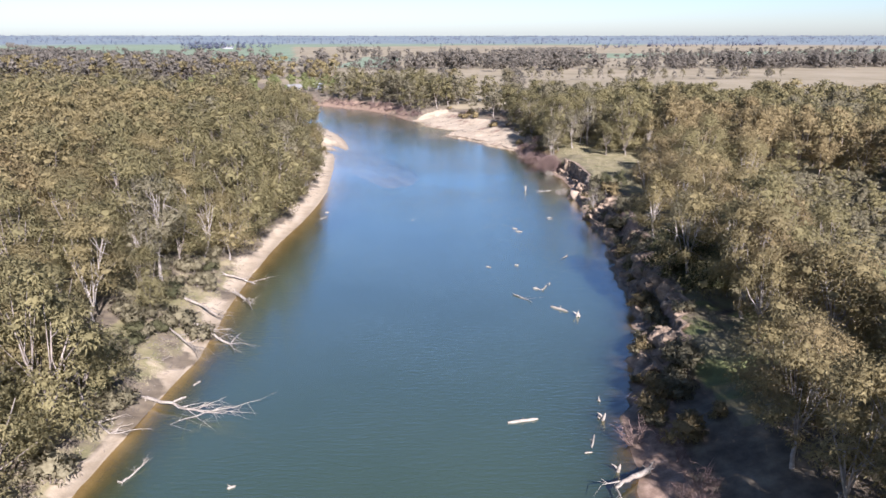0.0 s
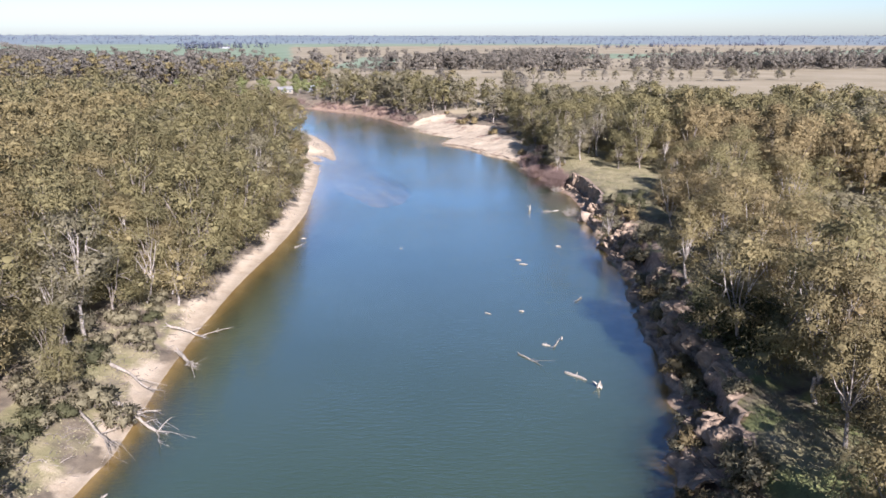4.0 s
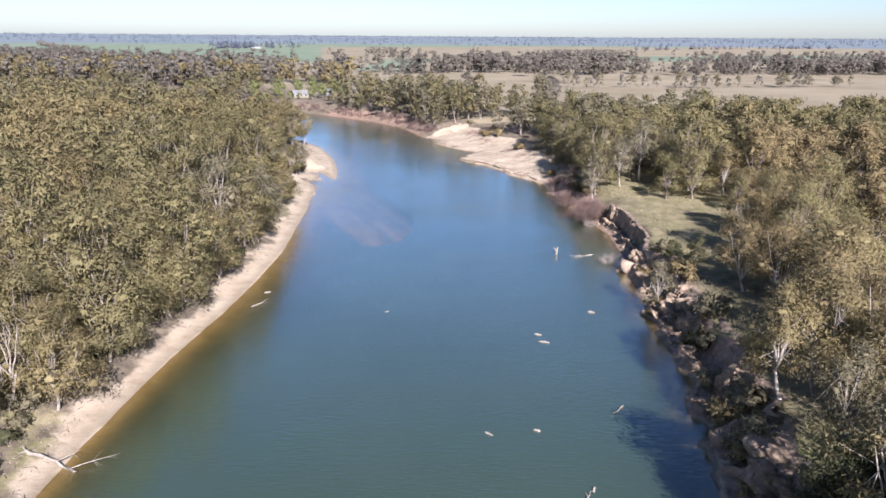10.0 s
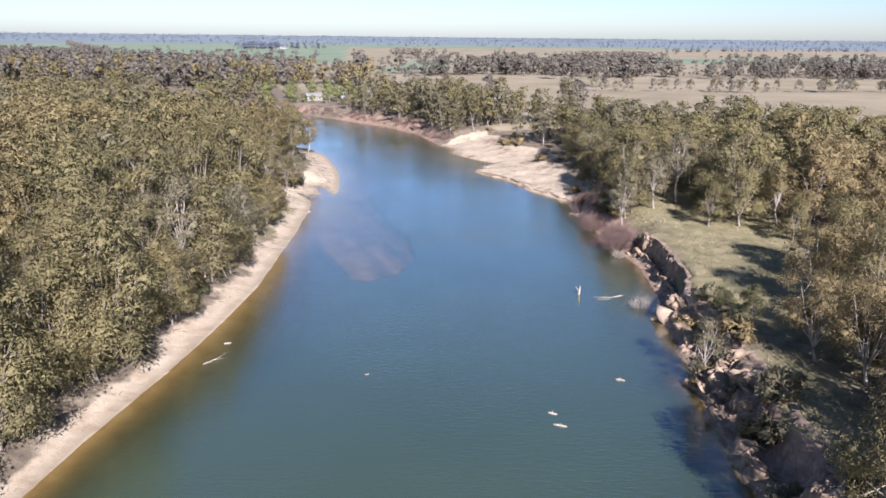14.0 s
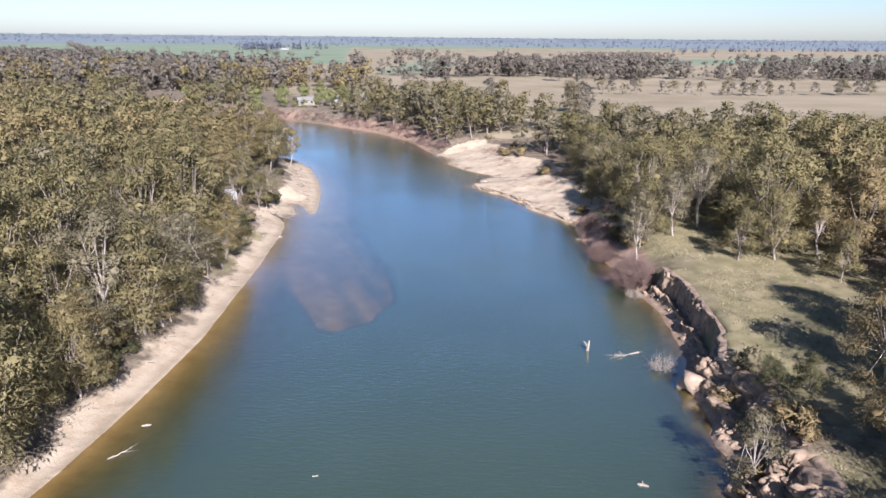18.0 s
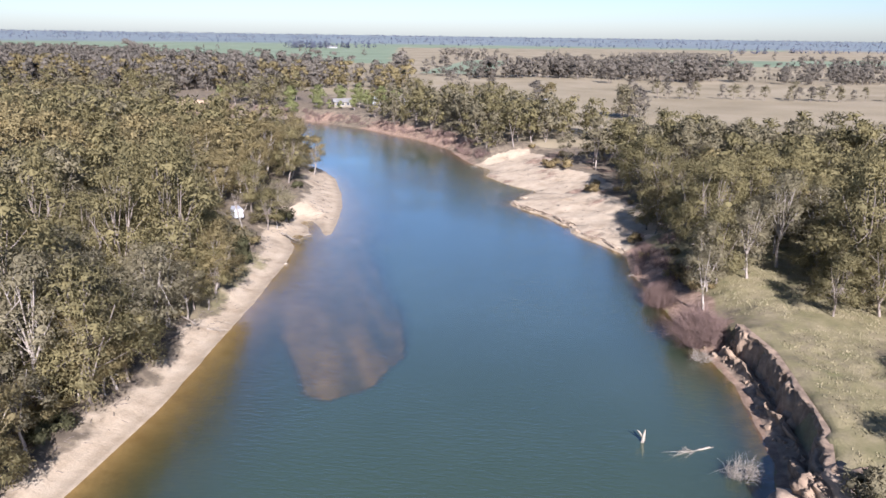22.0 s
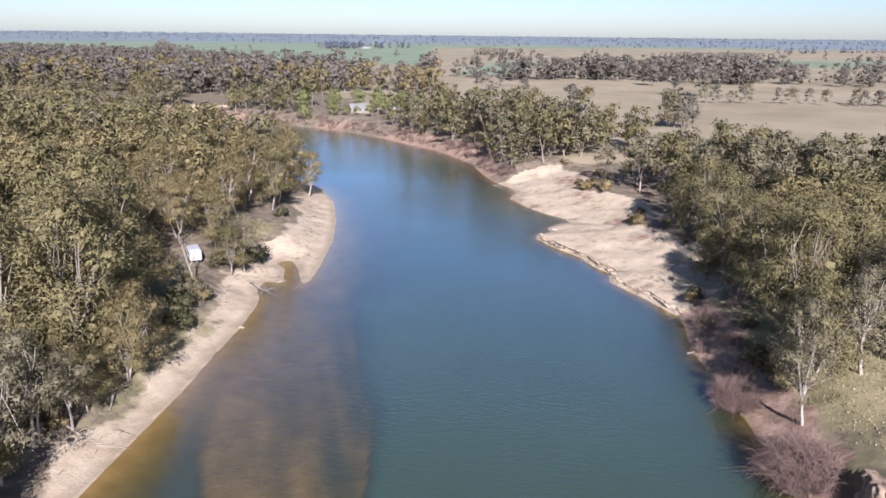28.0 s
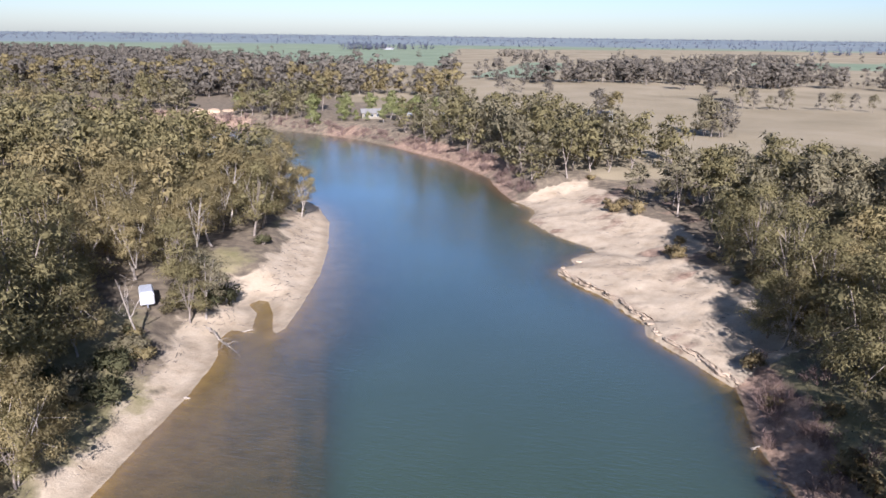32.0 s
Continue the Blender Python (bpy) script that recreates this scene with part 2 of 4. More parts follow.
def wander(r, a, b, steps, amount):
    """A bent way from a to b."""
    a, b = np.asarray(a, float), np.asarray(b, float)
    t = np.linspace(0, 1, steps)[:, None]
    w = r.normal(0, amount, (steps, 3)) * np.sin(np.pi * t)
    return a + (b - a) * t + np.cumsum(w, 0) * 0.6


def ball(level):
    bm = bmesh.new()
    bmesh.ops.create_icosphere(bm, subdivisions=level, radius=1)
    out = np.array([v.co[:] for v in bm.verts]), np.array([[v.index for v in f.verts] for f in bm.faces])
    bm.free()
    return out


BALLS = {1: ball(1)}


def sprays(r, centres, radii, count, size, level=1, flat=0.72, droop=0.45, core=0.5):
    """Leaf clumps: an uneven dense heart, and many small pointed sprays standing out of it, shaded as one soft mass."""
    centres, radii = np.asarray(centres, float), np.asarray(radii, float)
    bv, bf = BALLS[level]
    m, nb = len(centres), len(bv)
    swell = core * r.uniform(0.6, 1.3, (m, nb, 1))
    stretch = r.uniform(0.8, 1.25, (m, 1, 3)) * [1, 1, flat]
    cv = (centres[:, None] + bv[None] * swell * radii[:, None, None] * stretch).reshape(-1, 3)
    cf = (bf[None] + (np.arange(m) * nb)[:, None, None]).reshape(-1, 3)
    n = m * count
    c = np.repeat(centres, count, 0)
    s = np.repeat(radii, count)[:, None]
    d = r.normal(size=(n, 3))
    d[:, 2] += 0.15
    d /= np.linalg.norm(d, axis=1)[:, None]
    p = c + d * s * (0.36 + 0.8 * r.random((n, 1)) ** 0.7) * np.repeat(stretch[:, 0], count, 0)
    ax = r.normal(size=(n, 3)) * 0.7 + d * 0.9
    ax[:, 2] -= droop
    ax /= np.linalg.norm(ax, axis=1)[:, None]
    side = np.cross(ax, d + r.normal(size=(n, 3)) * 0.5)
    side /= np.linalg.norm(side, axis=1)[:, None] + 1e-9
    ln = size * r.uniform(0.6, 1.4, (n, 1))
    wd = ln * r.uniform(0.26, 0.46, (n, 1))
    hub = centres.mean(0) - [0, 0, 0.25 * np.ptp(centres[:, 2])]
    whole = p - hub
    whole /= np.linalg.norm(whole, axis=1)[:, None] + 1e-9
    nl = 0.5 * d + 0.65 * whole + r.normal(0, 0.26, (n, 3)) + [0, 0, 0.1]
    turned = (np.cross(side, ax) * nl).sum(1) < 0
    side = np.where(turned[:, None], -side, side)
    lv = np.stack([p - ax * ln * 0.5 - side * wd * 0.5, p - ax * ln * 0.3 + side * wd * 0.5, p + ax * ln * 0.5], 1).reshape(-1, 3)
    lv = np.concatenate([lv, np.repeat(nl, 3, 0)], 1)
    whole = centres - hub
    whole /= np.linalg.norm(whole, axis=1)[:, None] + 1e-9
    nc = (bv[None] * 0.5 + whole[:, None] * 0.65 + r.normal(0, 0.25, (m, nb, 3))).reshape(-1, 3)
    cv = np.concatenate([cv, nc], 1)
    return np.concatenate([cv, lv]), np.concatenate([cf, np.arange(n * 3).reshape(-1, 3) + len(cv)])


def gum(seed, height, spread, count, size, clumps=24, limbs=5, base=0.3, sides=6, dead=False, level=1, core=0.27):
    """A river gum: forked pale stem, limbs, and a broken dome of leaf clumps at their ends. Arrays for stem, limbs and crown."""
    r = np.random.default_rng(seed)
    fork = np.array([r.normal(0, 0.5), r.normal(0, 0.5), height * r.uniform(base - 0.04, base + 0.1)])
    stem = wander(r, (0, 0, -0.5), fork, 6, 0.14)
    rad = 0.0145 * height
    wood = tube(stem, np.linspace(rad * 1.3, rad * 0.8, 6), sides + 1)
    heads = []
    for i in range(limbs):
        a = 2 * np.pi * (i + r.uniform(-0.3, 0.3)) / limbs
        out = spread * r.uniform(0.25, 0.6)
        tip = fork + [out * math.cos(a), out * math.sin(a), (height - fork[2]) * r.uniform(0.45, 0.8)]
        heads.append(wander(r, fork - [0, 0, 0.3], tip, 6, 0.2))
    limb_tubes = [tube(w, np.linspace(rad * 0.6, rad * 0.16, 6), sides) for w in heads]
    a = r.uniform(0, 2 * np.pi, clumps)
    up = r.uniform(0, 1, clumps) ** 0.75
    wide = spread * np.sqrt(np.clip(1 - (up * 0.98) ** 2.2, 0.02, 1)) * r.uniform(0.25, 0.95, clumps)
    z0 = height * base
    cs = np.stack([fork[0] + wide * np.cos(a), fork[1] + wide * np.sin(a), z0 + (height * 0.93 - z0) * up], 1)
    cs += r.normal(0, 0.25, cs.shape)
    rs = spread * r.uniform(0.2, 0.4, clumps)
    for c in cs:
        ends = np.array([w[-2] for w in heads])
        w = heads[int(np.argmin(np.linalg.norm(ends - c, axis=1)))]
        at = w[int(r.integers(1, 5))]
        limb_tubes.append(tube(wander(r, at, c, 4, 0.14), np.linspace(rad * 0.26, rad * 0.06, 4), max(3, sides - 2)))
        if dead:
            for _ in range(3):
                limb_tubes.append(tube(wander(r, c, c + r.normal(0, spread * 0.16, 3) + [0, 0, spread * 0.12], 3, 0.08), [rad * 0.09, rad * 0.06, rad * 0.02], 3))
    return wood, limb_tubes, None if dead else sprays(r, cs, rs, count, size, level, core=core)


def mound(seed, radius, height, count, size, clumps=9):
    """A low shrub: clumps over short stems."""
    r = np.random.default_rng(seed)
    a, q = r.uniform(0, 2 * np.pi, clumps), radius * np.sqrt(r.random(clumps)) * 0.75
    cs = np.stack([q * np.cos(a), q * np.sin(a), height * r.uniform(0.3, 0.72, clumps)], 1)
    stems = join([tube(wander(r, (c[0] * 0.15, c[1] * 0.15, -0.2), c, 4, 0.06), [0.06, 0.05, 0.035, 0.015], 4) for c in cs])
    return stems, sprays(r, cs, radius * r.uniform(0.35, 0.55, clumps), count, size, 1, 0.8, 0.1)


def twigs(seed, radius, height, count, thick=0.035):
    """A bare bush: arching stems from a low crown, each breaking into a spray of fine three-sided rods."""
    r = np.random.default_rng(seed)
    out = []
    for _ in range(max(6, count // 6)):
        a, q = r.uniform(0, 2 * np.pi), radius * math.sqrt(r.random()) * 0.85
        h = height * math.sqrt(max(0.05, 1 - (q / radius) ** 2)) * r.uniform(0.5, 0.85)
        foot = np.array([q * 0.35 * math.cos(a), q * 0.35 * math.sin(a), -0.1])
        knee = np.array([q * 0.8 * math.cos(a), q * 0.8 * math.sin(a), h])
        mid = (foot + knee) / 2 + r.normal(0, 0.12 * radius, 3) * [1, 1, 0.4]
        out.append(tube([foot, mid, knee], [thick, thick * 0.75, thick * 0.45], 3))
        for _ in range(6):
            b = mid + (knee - mid) * r.uniform(0.1, 1.0)
            d = r.normal(0, 0.22, 3) * radius + (knee - foot) * 0.16 * [1.2, 1.2, 0.6]
            e = b + d
            e[2] = max(0.05, e[2])
            out.append(tube([b, b + d * 0.5 + [0, 0, 0.06 * radius], e], [thick * 0.5, thick * 0.4, thick * 0.15], 3))
    return join(out)


def rock(seed, sx, sy, sz, rough=0.34, blunt=0.5):
    """A broken block of earth: boxy, with chipped uneven faces."""
    bm = bmesh.new()
    bmesh.ops.create_icosphere(bm, subdivisions=2, radius=1)
    for v in bm.verts:
        c = Vector([math.copysign(abs(q) ** blunt, q) for q in v.co])
        n = noise.noise(v.co * 1.6 + Vector((seed * 7.3, 0, 0))) + 0.7 * noise.noise(v.co * 4.3 + Vector((0, seed * 3.7, 0)))
        c *= 0.8 + rough * n
        v.co = (c.x * sx, c.y * sy, c.z * sz)
    v = np.array([v.co[:] for v in bm.verts])
    f = np.array([[q.index for q in f.verts] for f in bm.faces])
    bm.free()
    return v, f


# ---- the lie of the land ----
LEFT_BANK = [(-42, -80), (-38, 20), (-37, 54), (-36, 70), (-35, 82), (-36, 96), (-36.5, 113), (-36, 133), (-34.5, 150), (-34, 165),
             (-34, 179), (-35.5, 195), (-37, 212), (-38, 220), (-39, 229), (-40.3, 236.3), (-41.3, 240), (-43.6, 244.4), (-43.9, 247.8),
             (-42, 247.6), (-41.2, 248.6), (-43.4, 254), (-46, 257), (-45.6, 259), (-44, 259), (-40.9, 254.5), (-37.6, 247.2), (-37.2, 250), (-38.5, 257.7),
             (-41.3, 271.5), (-46, 287), (-53, 305), (-61, 318), (-70, 327),
             (-100, 352), (-150, 385), (-230, 405), (-360, 400)]
RIGHT_BANK = [(6, -80), (9, 20), (11, 55), (12, 62), (15, 73), (19, 87), (21, 98), (22, 110), (24, 121), (25, 133), (25, 150), (26, 163),
              (25.5, 173), (27, 179), (27, 195), (23.5, 210), (22, 222), (19, 235), (19, 243), (18.7, 247), (16.6, 249.6), (14.4, 253.6), (12.2, 256.3), (9.6, 260.2), (9.3, 264.7), (7.2, 267.3), (4.9, 272.4), (2.1, 275.4),
              (-0.9, 278.9), (-4, 283.3), (-4.4, 285.8), (-1.6, 289.2), (-2.6, 292.1), (-0.9, 295.5), (1.8, 296.6), (1, 300.8), (-2.5, 303.6),
              (-7.6, 309.1), (-13.5, 318.5), (-12.4, 325.4), (-14.3, 330.7), (-20.2, 338.2), (-24.8, 348.5), (-29.4, 362), (-30, 364), (-45, 386), (-58, 398),
              (-72, 412), (-94, 428), (-123, 441), (-180, 455), (-240, 462), (-360, 455)]


def roughen(line, y0, y1, amount, seed):
    """Break a smooth waterline between two y into small bays and noses."""
    q, out = np.random.default_rng(seed), []
    for (ax, ay), (bx, by) in zip(line[:-1], line[1:]):
        n = max(1, int((by - ay) / 1.8)) if ay >= y0 and by <= y1 else 1
        out += [(ax + (bx - ax) * k / n + (q.normal(0, amount) if k else 0), ay + (by - ay) * k / n) for k in range(n)]
    return out + line[-1:]


RIGHT_BANK = roughen(RIGHT_BANK, 54, 172, 0.55, 17)


def nearest(px, py, line):
    """Distance to a polyline, and the y of the nearest point on it."""
    best, ny = np.full(px.shape, 1e9), np.zeros(px.shape)
    for (ax, ay), (bx, by) in zip(line[:-1], line[1:]):
        dx, dy = bx - ax, by - ay
        t = np.clip(((px - ax) * dx + (py - ay) * dy) / (dx * dx + dy * dy), 0, 1)
        d = np.hypot(px - ax - t * dx, py - ay - t * dy)
        k = d < best
        best[k], ny[k] = d[k], (ay + t * dy)[k]
    return best, ny


def inside(px, py, ring):
    res = np.zeros(px.shape, bool)
    for (ax, ay), (bx, by) in zip(ring, ring[1:] + ring[:1]):
        if ay != by:
            res ^= ((ay > py) != (by > py)) & (px < (bx - ax) * (py - ay) / (by - ay) + ax)
    return res


def lattice(px, py, scale, seed):
    """Smooth value noise, -1 to 1."""
    g = np.random.default_rng(seed).uniform(-1, 1, (64, 64))
    x, y = px / scale, py / scale
    i, j = np.floor(x).astype(int), np.floor(y).astype(int)
    u, v = x - i, y - j
    u, v = u * u * (3 - 2 * u), v * v * (3 - 2 * v)
    at = lambda a, b: g[a % 64, b % 64]
    return (at(i, j) * (1 - u) + at(i + 1, j) * u) * (1 - v) + (at(i, j + 1) * (1 - u) + at(i + 1, j + 1) * u) * v


# profiles of the right bank by stretch: from y, distances inland, heights
PROFILES = [(-90, (0, 2, 6, 12, 18, 60), (0, 0.4, 1.6, 3.4, 4.2, 4.8)),
            (76, (0, 0.8, 3.6, 4.6, 6, 60), (0, 0.25, 0.9, 4.1, 4.5, 5)),
            (170, (0, 1.3, 3.1, 3.7, 5.5, 60), (0, 0.25, 0.7, 4.2, 4.5, 5)),
            (205, (0, 2, 5, 8, 14, 60), (0, 0.7, 2.8, 4.2, 4.6, 5)),
            (247, (0, 0.4, 3, 10, 17, 60), (0, 0.35, 0.7, 1.5, 3.2, 5)),
            (336, (0, 2, 5, 8, 14, 60), (0, 0.7, 2.8, 4.2, 4.8, 5.2))]


BAR = [(-17.2, 182.6), (-13.8, 185.5), (-11.6, 192), (-11.2, 200), (-13.6, 212), (-17.5, 222), (-23, 236), (-30, 250), (-37, 258), (-43, 250),
       (-41, 236), (-37.5, 219), (-32.8, 207.5), (-28, 198.5), (-23.8, 190.8), (-20.5, 184.6)]


def bar_depth(px, py):
    """How strongly the drowned sand bar lifts the bed, 0 to 1: a blunt tongue with a steep nose, run through by paler ripples."""
    d, _ = nearest(px, py, BAR + BAR[:1])
    d = np.where(inside(px, py, BAR), d, -d) + 0.5 * lattice(px, py, 4, 13)
    edge = np.clip((py - 196) / 26, 0, 1)
    tongue = np.clip((d + 0.3 + 1.2 * edge) / (1.0 + 3.5 * edge), 0, 1)
    run = (px + 20) * 0.9 + (py - 190) * 0.42
    streak = lattice(run, py * 0.12, 1.7, 14) + 0.5 * lattice(run, py * 0.2, 0.8, 15)
    tongue = tongue * np.clip(0.93 - 0.1 * edge + 0.07 * streak, 0, 1)
    shelf = np.clip(1 - np.abs((px + 36 + (py - 235) * 0.1) / 15), 0, 1) * np.clip((py - 196) / 26, 0, 1) * np.clip((300 - py) / 50, 0, 1)
    return np.maximum(tongue, np.clip(shelf * 1.7, 0, 1) * (0.6 + 0.12 * streak))


def land(px, py):
    """Height of the ground, and signed distance from the waterline, side (True: left bank) and bank's y."""
    px, py = np.asarray(px, float), np.asarray(py, float)
    wob = 0.5 * lattice(px, py, 3.1, 3) + 0.25 * lattice(px, py, 1.2, 4)
    dl, yl = nearest(px, py, LEFT_BANK)
    dr, yr = nearest(px, py, RIGHT_BANK)
    wet = inside(px, py, LEFT_BANK + RIGHT_BANK[::-1])
    left = dl < dr
    d = np.where(left, dl, dr)
    by = np.where(left, yl, yr)
    s = np.where(wet, -d, d)
    e = np.maximum(s + wob * np.where(left, 0.35, 0.8), 0)
    hl = np.interp(e, (0, 2.0, 5.0, 6.5, 9, 14, 60), (0, 0.3, 1.2, 1.8, 3.0, 3.7, 4.6))
    steep = np.interp(e, (0, 2, 5, 8, 12, 16, 60), (0, 0.5, 1.6, 2.5, 3.4, 4.0, 4.6))
    w = np.clip((112 - by) / 14, 0, 1)
    hl = hl * (1 - w) + steep * w
    hr = np.zeros(px.shape)
    edges = [p[0] for p in PROFILES] + [9e9]
    tot = np.zeros(px.shape)
    for k, (y0, ds, hs) in enumerate(PROFILES):
        wt = np.clip((by - y0) / 7 + 0.5, 0, 1) * np.clip((edges[k + 1] - by) / 7 + 0.5, 0, 1)
        hr += wt * np.interp(e, ds, hs)
        tot += wt
    hr /= np.maximum(tot, 1e-6)
    h = np.where(left, hl, hr)
    rough = np.clip(e / 3, 0, 1)
    cliff = (~left) & (by > 76) & (by < 205) & (e < 6)
    h = h + rough * (0.12 * lattice(px, py, 2.3, 5) + 0.06 * lattice(px, py, 0.9, 6)) + np.where(cliff, 0.15 * lattice(px, py, 1.7, 8) * np.clip(e, 0, 1), 0)
    h = h + np.clip((e - 12) / 30, 0, 1) * (0.5 * lattice(px, py, 26, 9))
    # low ledges left by falling water along the right-hand sand bar
    along_bar, across = px * 0.5 - py * 0.86, px * 0.86 + py * 0.5
    ledge = lattice(along_bar * 0.3, across, 2.4, 18) + 0.5 * lattice(along_bar * 0.4, across, 1.0, 19)
    h = h + np.where(~left & (by > 247) & (by < 338), 0.26 * ledge * np.clip(e / 2, 0, 1) * np.clip((20 - e) / 6, 0, 1), 0)
    far = np.hypot(px, py - 100)
    h = h + np.interp(far, (0, 1300, 2600, 4900, 9000), (0, 0, 5, 20.5, 21)) * (s > 0)
    deep = np.where(left, np.interp(-s / np.interp(by, (60, 110, 150, 180), (0.36, 0.42, 0.75, 1.0)), (0, 3, 7, 12, 20), (0, 0.35, 0.85, 1.6, 3.4)), np.interp(-s, (0, 2, 5, 12), (0, 0.6, 1.9, 3.2)))
    bar = bar_depth(px, py) * np.clip(-s / 3, 0, 1)
    deep = deep * (1 - bar) + bar * np.minimum(deep, 0.2 + 0.07 * lattice(px, py, 5, 12))
    h = np.where(wet, -deep, h)
    return h, s, left, by


def height_at(x, y):
    return float(land(np.array([x]), np.array([y]))[0][0])


def steps(*runs):
    """Grid lines: (from, to, spacing) one after another."""
    out = [np.arange(a, b, s) for a, b, s in runs]
    return np.concatenate(out + [[runs[-1][1]]])


def grid_mesh(name, xs, ys, material):
    gx, gy = np.meshgrid(xs, ys)
    nx = len(xs)
    i, j = np.meshgrid(np.arange(nx - 1), np.arange(len(ys) - 1))
    a = (j * nx + i).ravel()
    return gx.ravel(), gy.ravel(), np.stack([a, a + 1, a + nx + 1, a + nx], 1)


xs = steps((-4900, -1000, 260), (-1000, -400, 40), (-400, -90, 8), (-90, -58, 2), (-58, -30, 0.6), (-30, -9, 0.7), (-9, 8, 1.5), (8, 38, 0.6), (38, 70, 2), (70, 400, 10), (400, 1000, 40), (1000, 4900, 260))
ys = steps((-600, 30, 30), (30, 52, 4), (52, 225, 0.8), (225, 345, 1.0), (345, 480, 3), (480, 1000, 15), (1000, 2000, 50), (2000, 4900, 200))
gx, gy, gf = grid_mesh("ground", xs, ys, GROUND)
gz, gs, gl, gb = land(gx, gy)
me = mesh_np("ground", np.stack([gx, gy, gz], 1), gf, GROUND, True)
n1, n2, n3 = lattice(gx, gy, 4, 21), lattice(gx, gy, 14, 22), lattice(gx, gy, 1.5, 23)
dry = gs > 0
sandw = np.where(gl, np.where(gb < 70, 0.8, np.where(gb < 114, 2.2, np.where(gb < 235, 3.7, 5.2))) + np.where((gb > 250) & (gb < 312), 2.5, 0), np.where((gb > 247) & (gb < 336), 17.5, 0))
sand = np.clip((sandw - gs + n1 * np.where(gb < 112, 3.0, 1.4) + n3 * 0.8) / 3 + 0.5, 0, 1) * (sandw > 0)
sand = np.where(dry, sand, np.where(gl | ((gb > 247) & (gb < 336)), 1.0, 0.3))
soil = np.where(~gl & (sandw == 0), np.clip((np.where((gb > 170) & (gb < 206), 3.4, 4.8) - gs + n1 * 0.7) / 1.6 + 0.5, 0, 1), 0) * dry
soil = np.where((gb > 336) & ~gl, np.clip((9 - gs) / 3, 0, 1) * (0.6 + 0.5 * n2), soil)
streak = lattice(gx * 0.8 + gy * 0.6, gy * 0.8 - gx * 0.6, 6, 25) + 0.6 * lattice((gx * 0.8 + gy * 0.6) * 0.4, (gy * 0.8 - gx * 0.6) * 2.0, 3, 26)
soil = np.where(~gl & (sandw > 0) & dry, np.clip(0.2 + 0.5 * streak, 0, 0.7), soil)
sand = np.where(~gl & (sandw > 0) & dry, np.minimum(sand, np.clip(0.85 - 0.45 * streak, 0.25, 1)), sand)
grass = np.zeros(gx.shape)
grass = np.maximum(grass, (~gl & (gx > 22) & (gx < 60) & (gy > 60) & (gy < 330)) * np.clip(0.72 + 0.4 * n2, 0, 1))
grass = np.maximum(grass, (gl & (gx > -60) & (gy > 90)) * np.clip(0.25 + 0.6 * n2, 0, 1))
grass = np.maximum(grass, ((gx > 55) & (gy < 200)) * 0.8)
grass = np.maximum(grass, (gl & (gb > 40) & (gb < 118) & (gs > 1.5) & (gs < 11)) * np.clip(0.5 + 0.55 * n1 + 0.3 * n3, 0, 1))
field = (gy > 350 + 0.12 * np.abs(gx)) & (gy > 470 - 1.35 * (gx + 90)) & (gs > 20)
stubble = np.where(field, 1.0, 0.0)
band = gy + 0.18 * gx
lane = gy - 0.45 * gx
crop = ((lane > 970) & (lane < 1190) & (gx > 150)) | ((gx < -215 - 0.2 * (gy - 1100)) & (gy > 960 + 0.04 * gx) & (gy < 3300)) | ((gx > -118) & (gx < -58) & (gy > 775) & (gy < 1120)) | ((gy - 0.35 * gx > 2000) & (gy < 3000))
# weight of the painted haze: rises with distance between 1900 and 2800 m
haze_w = np.clip((np.hypot(gx, gy) - 1900) / 900, 0, 1)
lush = np.clip(1.3 - np.hypot((gx - 57) / 10, (gy - 101) / 5), 0, 1)
lush = np.maximum(lush, (~gl & (gx > 21) & (gx < 34) & (gy > 66) & (gy < 132) & (gs > 5)) * np.clip(0.45 + 0.5 * n1 + 0.2 * n3, 0, 1))
lush = np.maximum(lush, (~gl & (gx > 24) & (gx < 45) & (gy > 132) & (gy < 220) & (gs > 5)) * np.clip(0.1 + 0.5 * n2, 0, 0.7))
for nm, val in (("sand", sand), ("soil", soil), ("grass", grass), ("lush", lush), ("stubble", stubble), ("crop", crop.astype(float)), ("far", haze_w),
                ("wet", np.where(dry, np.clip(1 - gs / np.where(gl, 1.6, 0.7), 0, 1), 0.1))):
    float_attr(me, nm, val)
tagged(new("ground", me), "floodplain with pale sandy river banks, litter, stubble and crop fields", "ground", kind="structure")

wx, wy, wf = grid_mesh("water", steps((-360, -80, 8), (-80, -50, 1.6), (-50, -8, 0.6), (-8, 40, 1.6)), steps((-80, 40, 8), (40, 170, 1.6), (170, 262, 0.7), (262, 345, 1.6), (345, 475, 4)), WATER)
wz, ws, _, _ = land(wx, wy)
keep = (ws[wf].min(1) < 1.0)
used = np.unique(wf[keep])
remap = np.zeros(len(wx), int)
remap[used] = np.arange(len(used))
me = mesh_np("river", np.stack([wx[used], wy[used], np.zeros(len(used))], 1), remap[wf[keep]], WATER, True)
float_attr(me, "depth", np.maximum(0, -wz[used]))
tagged(new("water", me), "calm green river, brown over shallow sand along the beach", "river", kind="structure")


# ---- trees ----
def place(x, y, turn=0.0, scale=1.0, sink=0.0, tilt=0.0):
    return pose(x, y, height_at(x, y) - sink, tilt, 0, turn) @ Matrix.Scale(scale, 4)


